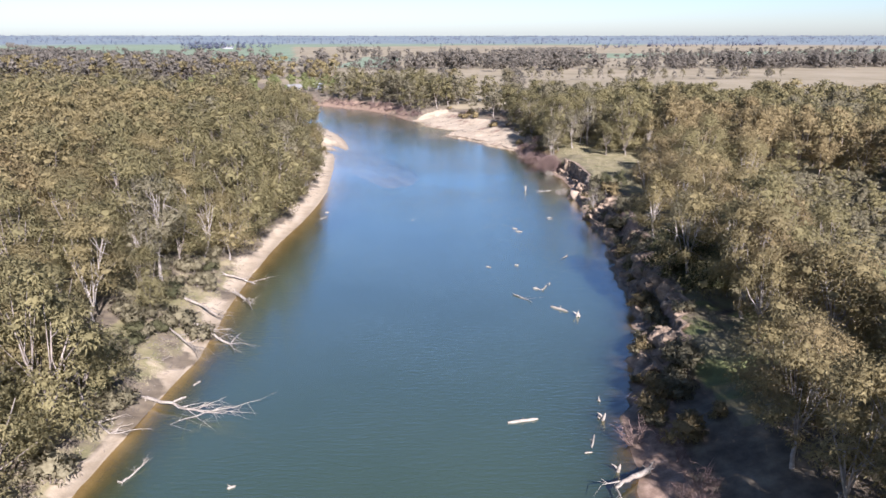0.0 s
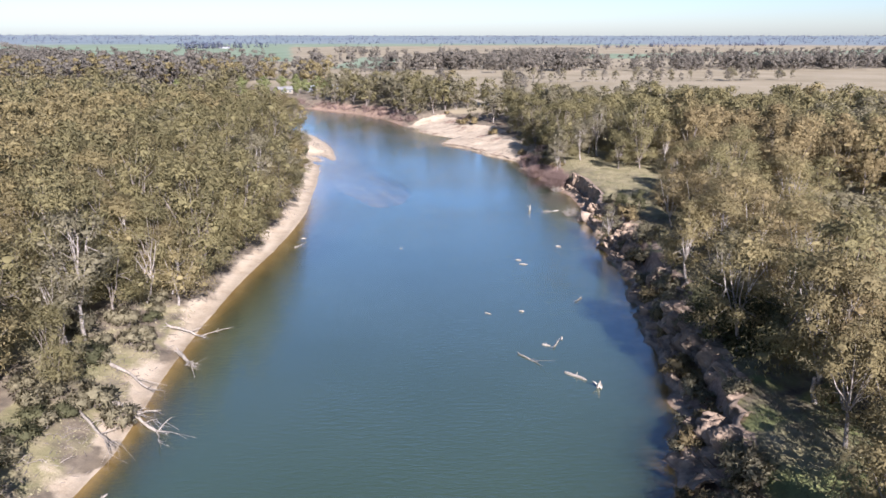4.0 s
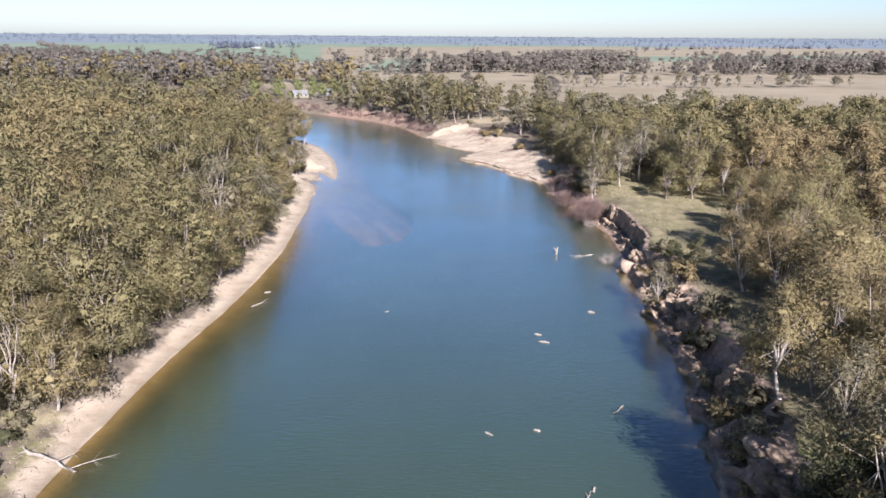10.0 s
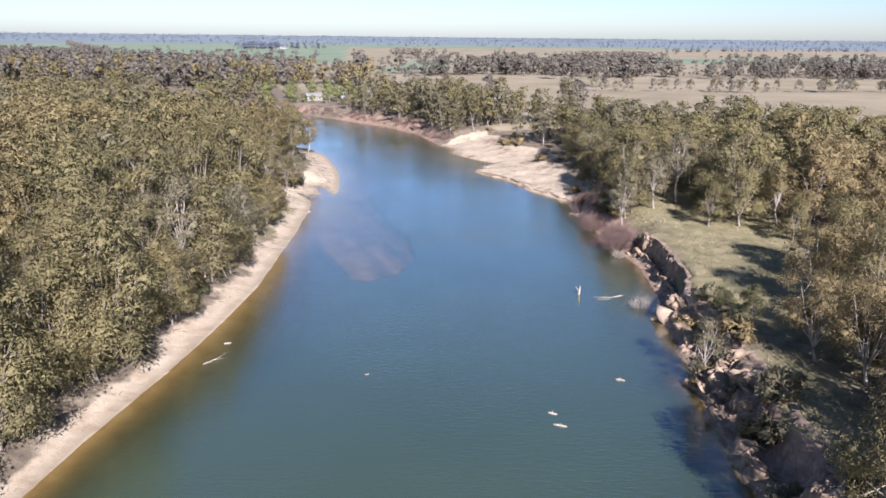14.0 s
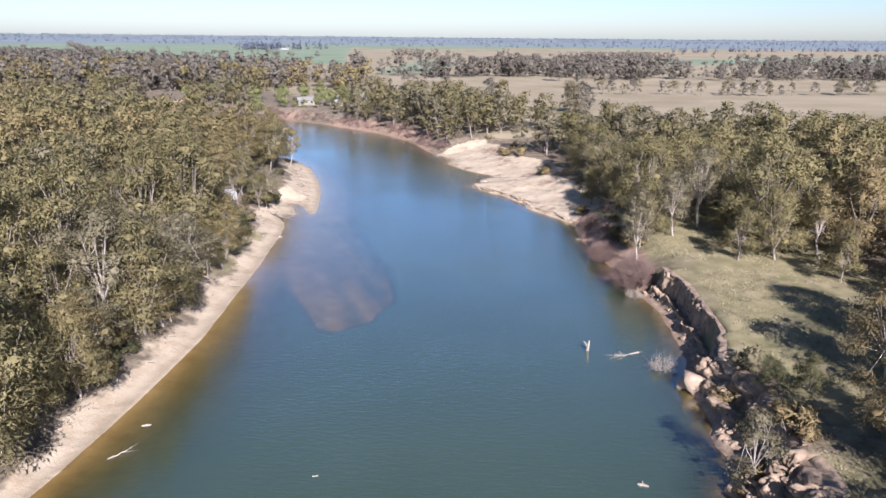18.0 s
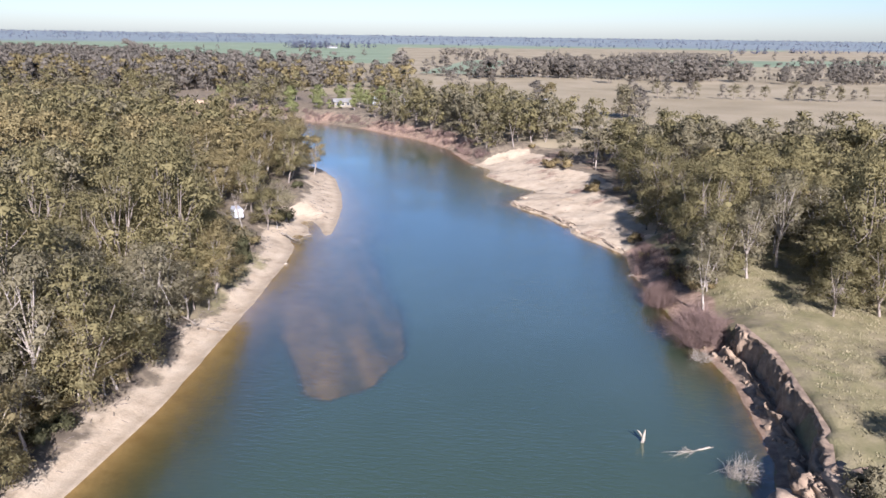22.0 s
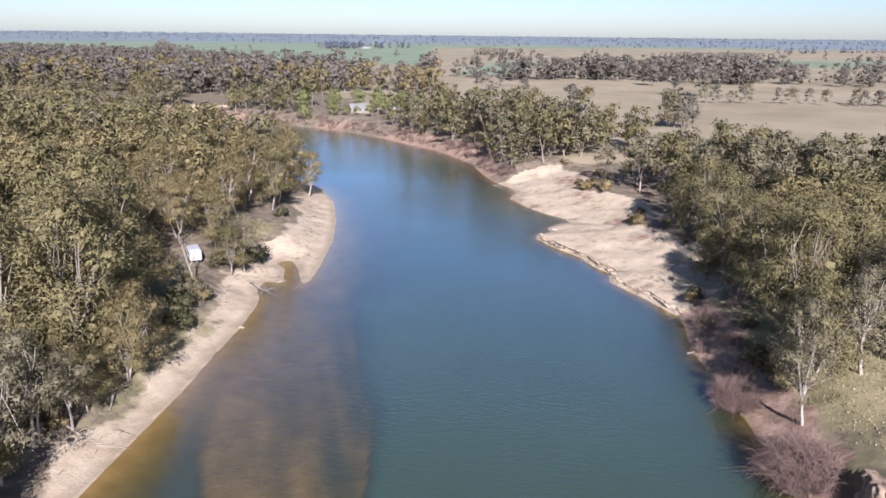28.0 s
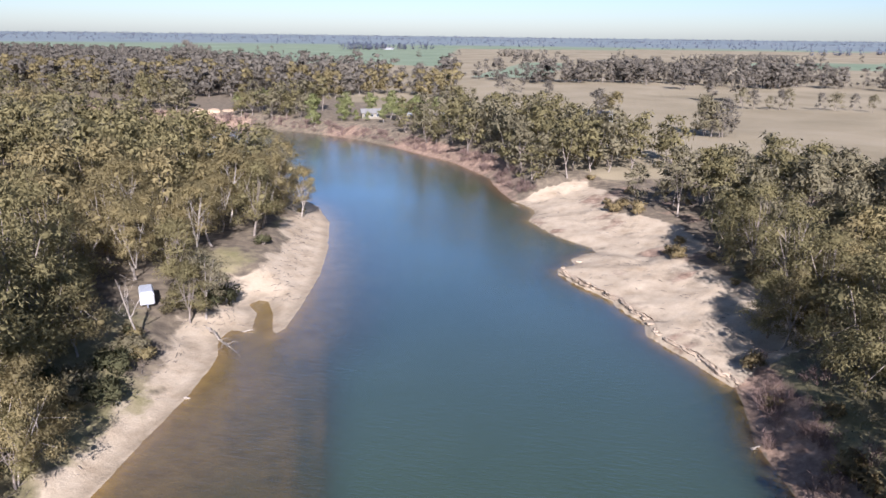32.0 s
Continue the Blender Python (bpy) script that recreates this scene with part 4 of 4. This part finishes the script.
# ---- fallen trees and driftwood ----
def fallen(seed, foot, tip, thick=0.28, forks=7, twig=10, name="fallen_tree", label="bleached fallen tree lying from the bank into the river"):
    """A dead trunk from foot to tip, with a broken root end and bare forked boughs."""
    q = np.random.default_rng(seed)
    foot, tip = np.asarray(foot, float), np.asarray(tip, float)
    ln = np.linalg.norm(tip - foot)
    way = wander(q, foot, foot + (tip - foot) * 0.75, 8, 0.035 * ln)
    root = tagged(new(name), label, "fallen tree", "fallen trees")
    child("trunk", mesh_np("trunk", *tube(way, np.linspace(thick, thick * 0.45, 8) * q.uniform(0.85, 1.15, 8), 8), DEADWOOD, True), root)
    d = (tip - foot) / ln
    for i in range(forks):
        at = way[int(q.integers(4, 8))]
        dirn = d + q.normal(0, 0.55, 3)
        dirn[2] = abs(dirn[2]) * 0.5
        end = at + dirn * ln * q.uniform(0.18, 0.36)
        end[2] = max(end[2], 0.05)
        w = wander(q, at, end, 5, 0.02 * ln)
        child("bough", mesh_np("bough", *tube(w, np.linspace(thick * 0.35, thick * 0.08, 5), 5), DEADWOOD, True), root)
        tw = []
        for _ in range(twig // 2):
            a = w[int(q.integers(1, 5))]
            b = a + (d + q.normal(0, 0.7, 3)) * ln * q.uniform(0.05, 0.13)
            b[2] = max(b[2], 0.03)
            tw.append(tube(wander(q, a, b, 3, 0.02), [thick * 0.1, thick * 0.07, thick * 0.02], 3))
        if tw:
            child("twig", mesh_np("twig", *join(tw), DEADWOOD), root)
    for i in range(5):
        e = foot - d * thick * 2.2 + q.normal(0, thick * 1.3, 3)
        child("root", mesh_np("root", *tube(wander(q, foot, e, 4, 0.05), [thick * 0.5, thick * 0.35, thick * 0.2, 0.02], 5), DEADWOOD, True), root)
    return root


def on_ground(x, y, up=0.25):
    return (x, y, max(height_at(x, y), 0) + up)


for i, (a, b, th, fk) in enumerate((((-39, 90), (-30, 84.5), 0.27, 8), ((-37, 70.5), (-27.5, 66), 0.2, 11), ((-40, 110.5), (-33.5, 108.5), 0.2, 3), ((-36.5, 104), (-32, 98.5), 0.26, 6),
                                    ((-41.5, 97), (-34, 92.5), 0.2, 4), ((-41, 87), (-34.5, 82), 0.2, 8), ((-44, 76), (-38, 79), 0.22, 6), ((-43, 66), (-36.5, 62), 0.2, 7),
                                    ((-45.8, 246), (-40, 241), 0.22, 6), ((-43, 200), (-37, 198.5), 0.16, 5), ((-41.5, 206), (-37.5, 199), 0.14, 3), ((12.5, 57), (8, 53), 0.3, 3))):
    fallen(700 + i, on_ground(*a, 0.35), (b[0], b[1], 0.15), th, fk)
for i, (a, b, fk) in enumerate((((-33.6, 56), (-32.3, 59.5), 7), ((21.6, 181), (17.8, 179.4), 9), ((16.4, 124.3), (15.2, 122.6), 5), ((-31.4, 151.4), (-29.8, 153.4), 2), ((-41.8, 247.6), (-40.6, 248.4), 4),
                                  ((5.2, 104.2), (7.2, 101.2), 3), ((-17.4, 331.4), (-19.4, 333), 5), ((19.6, 235), (18.4, 233.2), 5), ((10.5, 108), (9.3, 105.4), 3))):
    fallen(740 + i, (*a, 0.05), (*b, 0.12), 0.11, fk, 8, "driftwood_branch", "pale dead branch standing out of the river")
# grey brush fallen off the cliff
thing("fallen_bush", [("twig", twigs(640, 2.4, 1.7, 260, 0.03), DEADWOOD)], "grey dead bush fallen from the cliff into the water", "bush", m=pose(23.6, 176.2, 0.0))
thing("fallen_bush", [("twig", twigs(641, 2.0, 1.2, 200, 0.03), DEADWOOD)], "grey dead bush fallen from the cliff into the water", "bush", m=pose(24.2, 201.5, 0.1))


def log(seed, a, b, thick, z=0.02, bend=0.05):
    q = np.random.default_rng(seed)
    w = wander(q, (*a, z), (*b, z), 7, bend)
    w[:, 2] = z + np.abs(w[:, 2] - z) * 0.4
    prof = np.linspace(thick, thick * 0.7, 7) * q.uniform(0.9, 1.1, 7)
    prof[0] *= 0.55
    prof[-1] *= 0.4
    root = tagged(new("log"), "pale weathered log floating in the green river", "log", "floating logs")
    child("trunk", mesh_np("trunk", *tube(w, prof, 8), DEADWOOD, True), root)
    s = w[3] + q.normal(0, 0.12, 3)
    s[2] = z + thick * 2.2
    child("stub", mesh_np("stub", *tube([w[3], (w[3] + s) / 2, s], [thick * 0.4, thick * 0.3, thick * 0.12], 5), DEADWOOD, True), root)


for i, (a, b, th) in enumerate((((0.9, 66.2), (4.1, 66.9), 0.2), ((10, 99.2), (12, 97), 0.24), ((9.0, 141.2), (10.3, 140.9), 0.15), ((8.6, 143.6), (9.6, 143.3), 0.14), ((16.8, 152.2), (17.6, 151.8), 0.16),
                                ((6.7, 119), (7.3, 118.6), 0.16), ((1.8, 118.3), (2.6, 117.6), 0.1), ((8.4, 107.2), (9.4, 106.6), 0.16), ((11, 108.6), (11.4, 109.4), 0.14), ((7.6, 60.6), (8.4, 60.8), 0.1),
                                ((8.4, 61.4), (9.2, 64), 0.1), ((-24.2, 55), (-23.6, 55.5), 0.16), ((-34.4, 70.6), (-33.4, 71.8), 0.15), ((-33.4, 74.4), (-32.9, 75.6), 0.13), ((-31.2, 157.4), (-30.4, 157.8), 0.13),
                                ((-39.3, 229.4), (-38.6, 229.6), 0.14), ((13.2, 95), (13.5, 95.6), 0.2), ((11, 70.6), (11.2, 71.2), 0.16), ((10.2, 67), (10.6, 67.8), 0.2), ((-12, 150.5), (-11.6, 150.6), 0.06))):
    log(800 + i, a, b, th)
for i, (x, y, h) in enumerate(((15.2, 181, 1.5), (-18.6, 352, 1.3), (12.9, 95.4, 0.9), (10.5, 66.8, 1.0), (9.9, 57.6, 0.9))):
    q = np.random.default_rng(830 + i)
    st = tagged(new("stump"), "pale broken stump standing in the river shallows", "stump", "stumps")
    child("trunk", mesh_np("trunk", *tube(wander(q, (x, y, -0.6), (x + 0.3, y - 0.2, h), 6, 0.05), [0.22, 0.2, 0.18, 0.16, 0.12, 0.03], 7), DEADWOOD, True), st)
    child("stub", mesh_np("stub", *tube([(x, y, h * 0.4), (x - 0.25, y, h * 0.7), (x - 0.5, y + 0.1, h * 0.8)], [0.1, 0.07, 0.02], 5), DEADWOOD, True), st)


# ---- eroded bank ----
CLOD = plain("clod_earth", (0.12, 0.082, 0.052), (0.34, 0.245, 0.16), 0.9, 0.95, 1.0, 0.2)
bank = tagged(new("eroded_bank"), "steep eroded earth bank with slumped clods and clefts", "river bank", kind="structure")
clods = [mesh_np("clod", *rock(i, 1, 1, 1), CLOD) for i in range(8)]
q = np.random.default_rng(900)
def cells(u, v, seed):
    """Cracked blocks: a value from -1 to 1 for the nearest of jittered sites, and how near the crack beside it is."""
    g = np.random.default_rng(seed).uniform(0, 1, (3, 64, 64))
    iu, iv = np.floor(u).astype(int), np.floor(v).astype(int)
    f1, f2, val = np.full(u.shape, 9.0), np.full(u.shape, 9.0), np.zeros(u.shape)
    for du in (-1, 0, 1):
        for dv in (-1, 0, 1):
            a, b = (iu + du) % 64, (iv + dv) % 64
            d = np.hypot(iu + du + g[0][a, b] - u, iv + dv + g[1][a, b] - v)
            k = d < f1
            f2 = np.where(k, f1, np.minimum(f2, d))
            val, f1 = np.where(k, g[2][a, b] * 2 - 1, val), np.where(k, d, f1)
    return val, f2 - f1


def bank_face(y0, y1, prof, wild, seed, back=0.0, mat=None, owner=None):
    """The broken earth face of the bank: toe, slumped blocks parted by clefts, and the upper scarp, cut by gullies."""
    pts = [(x, y) for x, y in RIGHT_BANK if y0 - 12 < y < y1 + 12]
    yy = np.arange(y0, y1, 0.18)
    xx = np.interp(yy, [p[1] for p in pts], [p[0] for p in pts])
    soft = np.convolve(np.pad(xx, 15, mode="edge"), np.ones(31) / 31, "valid")
    nx = -np.gradient(soft, yy)
    nrm = np.stack([np.ones_like(nx), nx], 1)
    nrm /= np.linalg.norm(nrm, axis=1)[:, None]
    v = np.linspace(0, 1, 44)
    d0, z0 = np.interp(v, np.linspace(0, 1, len(prof)), [p[0] for p in prof]), np.interp(v, np.linspace(0, 1, len(prof)), [p[1] for p in prof])
    U, V = np.meshgrid(yy, v, indexing="ij")
    Y0 = U * 0
    skew = U + 1.6 * lattice(U, V * 6, 2.1, seed + 9)
    big, crack = cells(skew / 2.3, V * 3.2 + 0.5 * lattice(U, Y0, 5, seed + 8), seed)
    small, chip = cells(skew / 0.8, V * 8, seed + 1)
    slump = np.clip(0.75 + 0.7 * lattice(U, Y0, 3.3, seed), 0.15, 1.35)
    gully = (1 - np.abs(lattice(U, Y0, 2.6, seed + 1))) ** 5 * 1.1 + (1 - np.abs(lattice(U, Y0, 0.7, seed + 2))) ** 4 * 0.3
    mid = np.exp(-((V - 0.42) / 0.16) ** 2)
    face = np.clip((V - 0.1) / 0.1, 0, 1) * np.clip((0.97 - V) / 0.12, 0, 1)
    split = np.clip(1 - crack / 0.16, 0, 1)
    D = d0[None] + face * wild * (0.6 * gully - 0.45 * big + 0.45 * split - 0.14 * small + 0.12 * np.clip(1 - chip / 0.2, 0, 1)) + 0.1 * face * lattice(U, V * 14, 0.45, seed + 4) + back * lattice(U, Y0, 7, seed + 5) * face
    Z = z0[None] * (1 - mid * (1 - slump)) + face * wild * (0.4 * big - 0.4 * split + 0.12 * small + 0.08 * lattice(U, V * 20, 0.35, seed + 7))
    P = np.stack([xx[:, None] + nrm[:, :1] * D, U + nrm[:, 1:] * D, Z], -1).reshape(-1, 3)
    m = len(v)
    i, j = np.meshgrid(np.arange(len(yy) - 1), np.arange(m - 1), indexing="ij")
    a = (i * m + j).ravel()
    child("bank_face", mesh_np("bank_face", P, np.stack([a, a + m, a + m + 1, a + 1], 1), mat or CLOD), owner or bank)


bank_face(171, 203, [(0.15, -0.2), (1.1, 0.3), (1.3, 1.0), (1.45, 1.85), (2.0, 1.75), (2.5, 1.1), (2.65, 1.0), (2.75, 2.2), (2.95, 3.6), (3.15, 4.35), (4.1, 4.4)], 0.85, 910, 0.35)
bank_face(75, 172, [(0.0, -0.2), (0.6, 0.4), (1.0, 1.0), (1.7, 1.5), (2.3, 1.7), (2.9, 2.2), (3.4, 2.8), (3.8, 3.2), (4.2, 3.8), (4.8, 4.4), (6.2, 4.7)], 2.0, 920, 1.2)
for x, y, s in along(RIGHT_BANK, 78, 206, 1.2, 1.1, 903, 0.6):
    ob = child("clod", clods[int(q.integers(8))], bank)
    ob.matrix_basis = pose(x, y, max(0.1, height_at(x, y)) + 0.15, q.uniform(-20, 20), q.uniform(-20, 20), q.uniform(0, 360)) @ Matrix.Diagonal((0.42 * s, 0.32 * s, 0.35 * s, 1))
PALE_EARTH = plain("pale_earth", (0.2, 0.142, 0.094), (0.38, 0.285, 0.2), 0.8, 0.95, 1.0, 0.15)
for i, (x, y, z, sx, sy, sz) in enumerate(((27.2, 171.4, 0.7, 2.6, 2.0, 1.5), (30.2, 171.2, 2.6, 2.6, 2.2, 1.9), (25.6, 172.4, 0.2, 1.6, 1.3, 0.9), (32.4, 169.6, 3.6, 1.8, 1.5, 1.1))):
    ob = child("slumped_block", mesh_np("slumped_block", *rock(60 + i, sx, sy, sz, 0.38, 0.6), PALE_EARTH), bank, "pale tan slumped earth")
    ob.matrix_basis = pose(x, y, z, 8 * i - 10, 12 - 5 * i, 35 * i)
shelf = tagged(new("sand_step"), "crumbling sandy step along the edge of the sand bar", "river bank", kind="structure")
CRUST = plain("sand_crust", (0.26, 0.195, 0.13), (0.4, 0.315, 0.22), 1.6, 0.95, 0.6, 0.08)
bank_face(247, 284, [(0.0, -0.15), (0.2, 0.15), (0.3, 0.45), (0.45, 0.6), (0.8, 0.62), (1.3, 0.55)], 0.55, 930, 0.25, CRUST, shelf)
crusts = [mesh_np("clod", *rock(20 + i, 1, 1, 1), CRUST) for i in range(4)]
for x, y, s in along(RIGHT_BANK, 246, 292, 0.5, 1.3, 904, 0.3):
    ob = child("clod", crusts[int(q.integers(4))], shelf)
    ob.matrix_basis = pose(x, y, height_at(x, y) - 0.05, 0, 0, q.uniform(0, 360)) @ Matrix.Diagonal((0.55 * s, 0.4 * s, 0.2 * s, 1))


# ---- buildings and camp ----
WALL_CREAM = plain("cream_paint", (0.15, 0.128, 0.088), (0.22, 0.19, 0.135), 1.2, 0.7, 0.1, 0.01)
ROOF_PALE = plain("pale_roof_sheet", (0.16, 0.152, 0.135), (0.24, 0.225, 0.2), 0.8, 0.45, 0.2, 0.02, stretch=(6, 0.3, 1))
ROOF_GREY = plain("grey_roof_sheet", (0.25, 0.26, 0.28), (0.42, 0.43, 0.45), 0.8, 0.5, 0.2, 0.02, stretch=(6, 0.3, 1))
WHITE_SHEET = plain("white_sheet", (0.36, 0.36, 0.35), (0.48, 0.48, 0.46), 1.5, 0.5, 0.1, 0.01)
DARK_GLASS = plain("dark_glass", (0.02, 0.025, 0.03), (0.05, 0.055, 0.06), 1, 0.12, 0)
RUBBER = plain("rubber", (0.015, 0.015, 0.015), (0.035, 0.035, 0.035), 5, 0.9, 0)


def box(x0, x1, y0, y1, z0, z1, bevel=0.03):
    bm = bmesh.new()
    bmesh.ops.create_cube(bm, size=1)
    for v in bm.verts:
        v.co = (x0 if v.co.x < 0 else x1, y0 if v.co.y < 0 else y1, z0 if v.co.z < 0 else z1)
    if bevel:
        bmesh.ops.bevel(bm, geom=bm.edges[:], offset=bevel, segments=1, affect="EDGES")
    return bm


def part(name, bm, material, parent, label=""):
    me = bpy.data.meshes.new(name)
    bm.to_mesh(me)
    bm.free()
    me.materials.append(material)
    return child(name, me, parent, label)


def gable(w, d, z, rise, over=0.4, thick=0.15):
    """A pitched roof of two thick slopes, ridge along x."""
    bm = bmesh.new()
    x, y = w / 2 + over, d / 2 + over
    low = z - rise * over / (d / 2)
    rows = [(-y, low), (0, z + rise), (y, low)]
    vs = [[bm.verts.new((sx, yy, zz + t)) for yy, zz in rows] for sx in (-x, x) for t in (0, thick)]
    a, b, c, e = vs
    for i in (0, 1):
        bm.faces.new((b[i], b[i + 1], e[i + 1], e[i]))
        bm.faces.new((a[i], c[i], c[i + 1], a[i + 1]))
        bm.faces.new((a[i], a[i + 1], b[i + 1], b[i]))
        bm.faces.new((c[i], e[i], e[i + 1], c[i + 1]))
    bm.faces.new((a[0], b[0], e[0], c[0]))
    bm.faces.new((a[2], c[2], e[2], b[2]))
    bmesh.ops.recalc_face_normals(bm, faces=bm.faces[:])
    return bm


def house(name, x, y, turn, w, d, h, rise, wall, roof, label, windows=3):
    root = tagged(new(name), label, "house" if windows else "shed")
    body = box(-w / 2, w / 2, -d / 2, d / 2, 0, h)
    part("wall", body, wall, root)
    gw = bmesh.new()
    for sx in (-w / 2 + 0.03, w / 2 - 0.03):
        gw.faces.new([gw.verts.new((sx, yy, zz)) for yy, zz in ((-d / 2, h), (d / 2, h), (0, h + rise))])
    bmesh.ops.solidify(gw, geom=gw.faces[:], thickness=0.05)
    part("gable_wall", gw, wall, root)
    part("roof", gable(w, d, h, rise), roof, root)
    for i in range(windows):
        cx = (i - (windows - 1) / 2) * w / (windows + 0.3)
        win = part("window", box(cx - 0.7, cx + 0.7, -d / 2 - 0.06, -d / 2 + 0.05, 1.0, 2.1, 0.02), WHITE_SHEET, root, "white window frame")
        part("pane", box(cx - 0.6, cx + 0.6, -d / 2 - 0.08, -d / 2 - 0.04, 1.08, 2.02, 0), DARK_GLASS, win)
    if not windows:
        part("door", box(-1.4, 1.4, -d / 2 - 0.06, -d / 2 + 0.02, 0, 2.4, 0.02), ROOF_GREY, root, "wide sheet-metal door")
    root.matrix_basis = pose(x, y, height_at(x, y) - 0.05, 0, 0, turn)


house("house", -94, 453, 25, 8, 5.5, 2.6, 1.2, WALL_CREAM, ROOF_PALE, "cream riverside house with a pale sheet roof among trees")
house("shed", -82, 470, 10, 6, 5, 2.8, 1.0, WALL_CREAM, WHITE_SHEET, "small cream shed with a white roof beside the house", 0)
house("shed", -66, 476, -10, 7, 5, 2.8, 1.0, WHITE_SHEET, ROOF_PALE, "small pale shed behind the far bank trees", 0)
house("farm_shed", -5, 470, 8, 12, 7, 3.2, 1.2, WHITE_SHEET, ROOF_PALE, "long white-roofed farm shed at the edge of the paddock", 0)
house("barn", -480, 1700, 5, 24, 11, 3.6, 1.8, WHITE_SHEET, ROOF_PALE, "distant pale barn on the green plain", 0)


def caravan(x, y, turn):
    root = tagged(new("caravan"), "small white caravan with a grey roof parked under gum trees", "caravan")
    part("body", box(-2.2, 2.2, -1.1, 1.1, 0.5, 2.5, 0.18), WHITE_SHEET, root)
    part("roof", box(-1.9, 1.9, -0.95, 0.95, 2.47, 2.68, 0.09), ROOF_GREY, root, "grey pop-top roof")
    for cx in (-1.1, 1.0):
        w = part("window", box(cx - 0.5, cx + 0.5, -1.13, -1.08, 1.5, 2.0, 0.02), DARK_GLASS, root, "dark tinted window")
    part("door", box(-0.35, 0.3, -1.125, -1.085, 0.6, 2.2, 0.02), WHITE_SHEET, root)
    for sy in (-1.05, 1.05):
        bm = bmesh.new()
        bmesh.ops.create_cone(bm, cap_ends=True, segments=18, radius1=0.33, radius2=0.33, depth=0.22, matrix=Matrix.Translation((0.1, sy, 0.33)) @ Matrix.Rotation(radians(90), 4, "X"))
        part("wheel", bm, RUBBER, root)
    part("drawbar", box(2.1, 3.4, -0.08, 0.08, 0.5, 0.62, 0.02), ROOF_GREY, root)
    root.matrix_basis = pose(x, y, height_at(x, y), 0, 0, turn) @ Matrix.Scale(0.82, 4)


caravan(-54.8, 246.2, -53)
# ---- light green garden trees round the house, and the bluff beyond the bend ----
garden = [(-104, 452, 0.6), (-98, 463, 0.7), (-86, 452, 0.55), (-84, 462, 0.6), (-76, 458, 0.7), (-70, 466, 0.6), (-108, 462, 0.75), (-150, 468, 0.7), (-160, 466, 0.6), (-60, 452, 0.6), (-90, 470, 0.8), (-192, 474, 0.7), (-103, 443, 0.5), (-114, 440, 0.55), (-80, 445, 0.5), (-70, 440, 0.6), (-84, 438, 0.4), (-92, 443, 0.3), (-97, 444, 0.36), (-118, 450, 0.7), (-76, 450, 0.6)]
garden = [(x, y, s * 1.5) for x, y, s in garden]
prop_set("garden_tree", [[("trunk", w, BARK), ("crown", c, LEAF_LIME)] for w, c in (light_gum(950 + i, 9, 4.2, 90, 0.7, 18, 3, 0.15) for i in range(2))], "light green leafy tree beside the riverside house", "tree", "garden trees", garden, 20)
BLUFF = plain("sand_bluff", (0.3, 0.21, 0.13), (0.42, 0.31, 0.2), 0.7, 0.95, 0.5, 0.1)
bluff = tagged(new("sand_bluff"), "pale sandy bluff above the river beyond the bend", "river bank", kind="structure")
for i in range(3):
    ob = child("bluff_block", mesh_np("bluff_block", *rock(40 + i, 4.2, 2.6, 4.2, 0.2), BLUFF), bluff)
    ob.matrix_basis = pose(-176 + 6.5 * i, 459 + 2.2 * i, 2.0, 0, 0, q.uniform(-15, 15))


# ---- dry grass and beach litter ----
STRAW = plain("dry_grass", (0.13, 0.115, 0.055), (0.26, 0.215, 0.125), 0.6, 0.9, 0)
q = np.random.default_rng(960)
gx2, gy2 = np.append(q.uniform(24, 54, 70000), q.uniform(-54, -36, 14000)), np.append(q.uniform(62, 330, 70000), q.uniform(44, 118, 14000))
hh, ss, ll, bb = land(gx2, gy2)
k = np.where(ll, (ss > 2.2) & (ss < 11), ss > 5.5) & ~(~ll & (bb > 247) & (ss < 17)) & (lattice(gx2, gy2, 5, 61) + 0.6 * lattice(gx2, gy2, 1.3, 62) > -0.3)
p = np.stack([gx2[k], gy2[k], hh[k] - 0.02], 1)
a = q.uniform(0, 2 * np.pi, len(p))
side = np.stack([np.cos(a), np.sin(a), 0 * a], 1) * q.uniform(0.04, 0.13, (len(p), 1))
up = np.stack([q.normal(0, 0.08, len(p)), q.normal(0, 0.08, len(p)), q.uniform(0.08, 0.24, len(p))], 1)
v = np.stack([p - side, p + side, p + up], 1).reshape(-1, 3)
tagged(new("grass", mesh_np("grass", v, np.arange(len(v)).reshape(-1, 3), STRAW)), "dry straw-coloured grass tufts on the bank top", "grass", kind="stuff")
sticks = []
for x, y, s in along(LEFT_BANK, 52, 315, 4.8, 0.32, 961, 1.2) + along(LEFT_BANK, 46, 114, 4.5, 0.22, 963, 2.2) + along(RIGHT_BANK, 248, 334, 9, 0.6, 962, 4):
    z, t, ln = height_at(x, y) + 0.03, q.uniform(0, np.pi), q.uniform(0.3, 1.3) * s
    d = np.array([math.cos(t), math.sin(t), 0]) * ln / 2
    sticks.append(tube([np.array([x, y, z]) - d, (x, y, z + 0.05), np.array([x, y, z + 0.04]) + d], [0.03, 0.04, 0.015], 4))
tagged(new("driftwood", mesh_np("driftwood", *join(sticks), BARK_DARK)), "small dark sticks and litter strewn over the sand", "driftwood", kind="stuff")
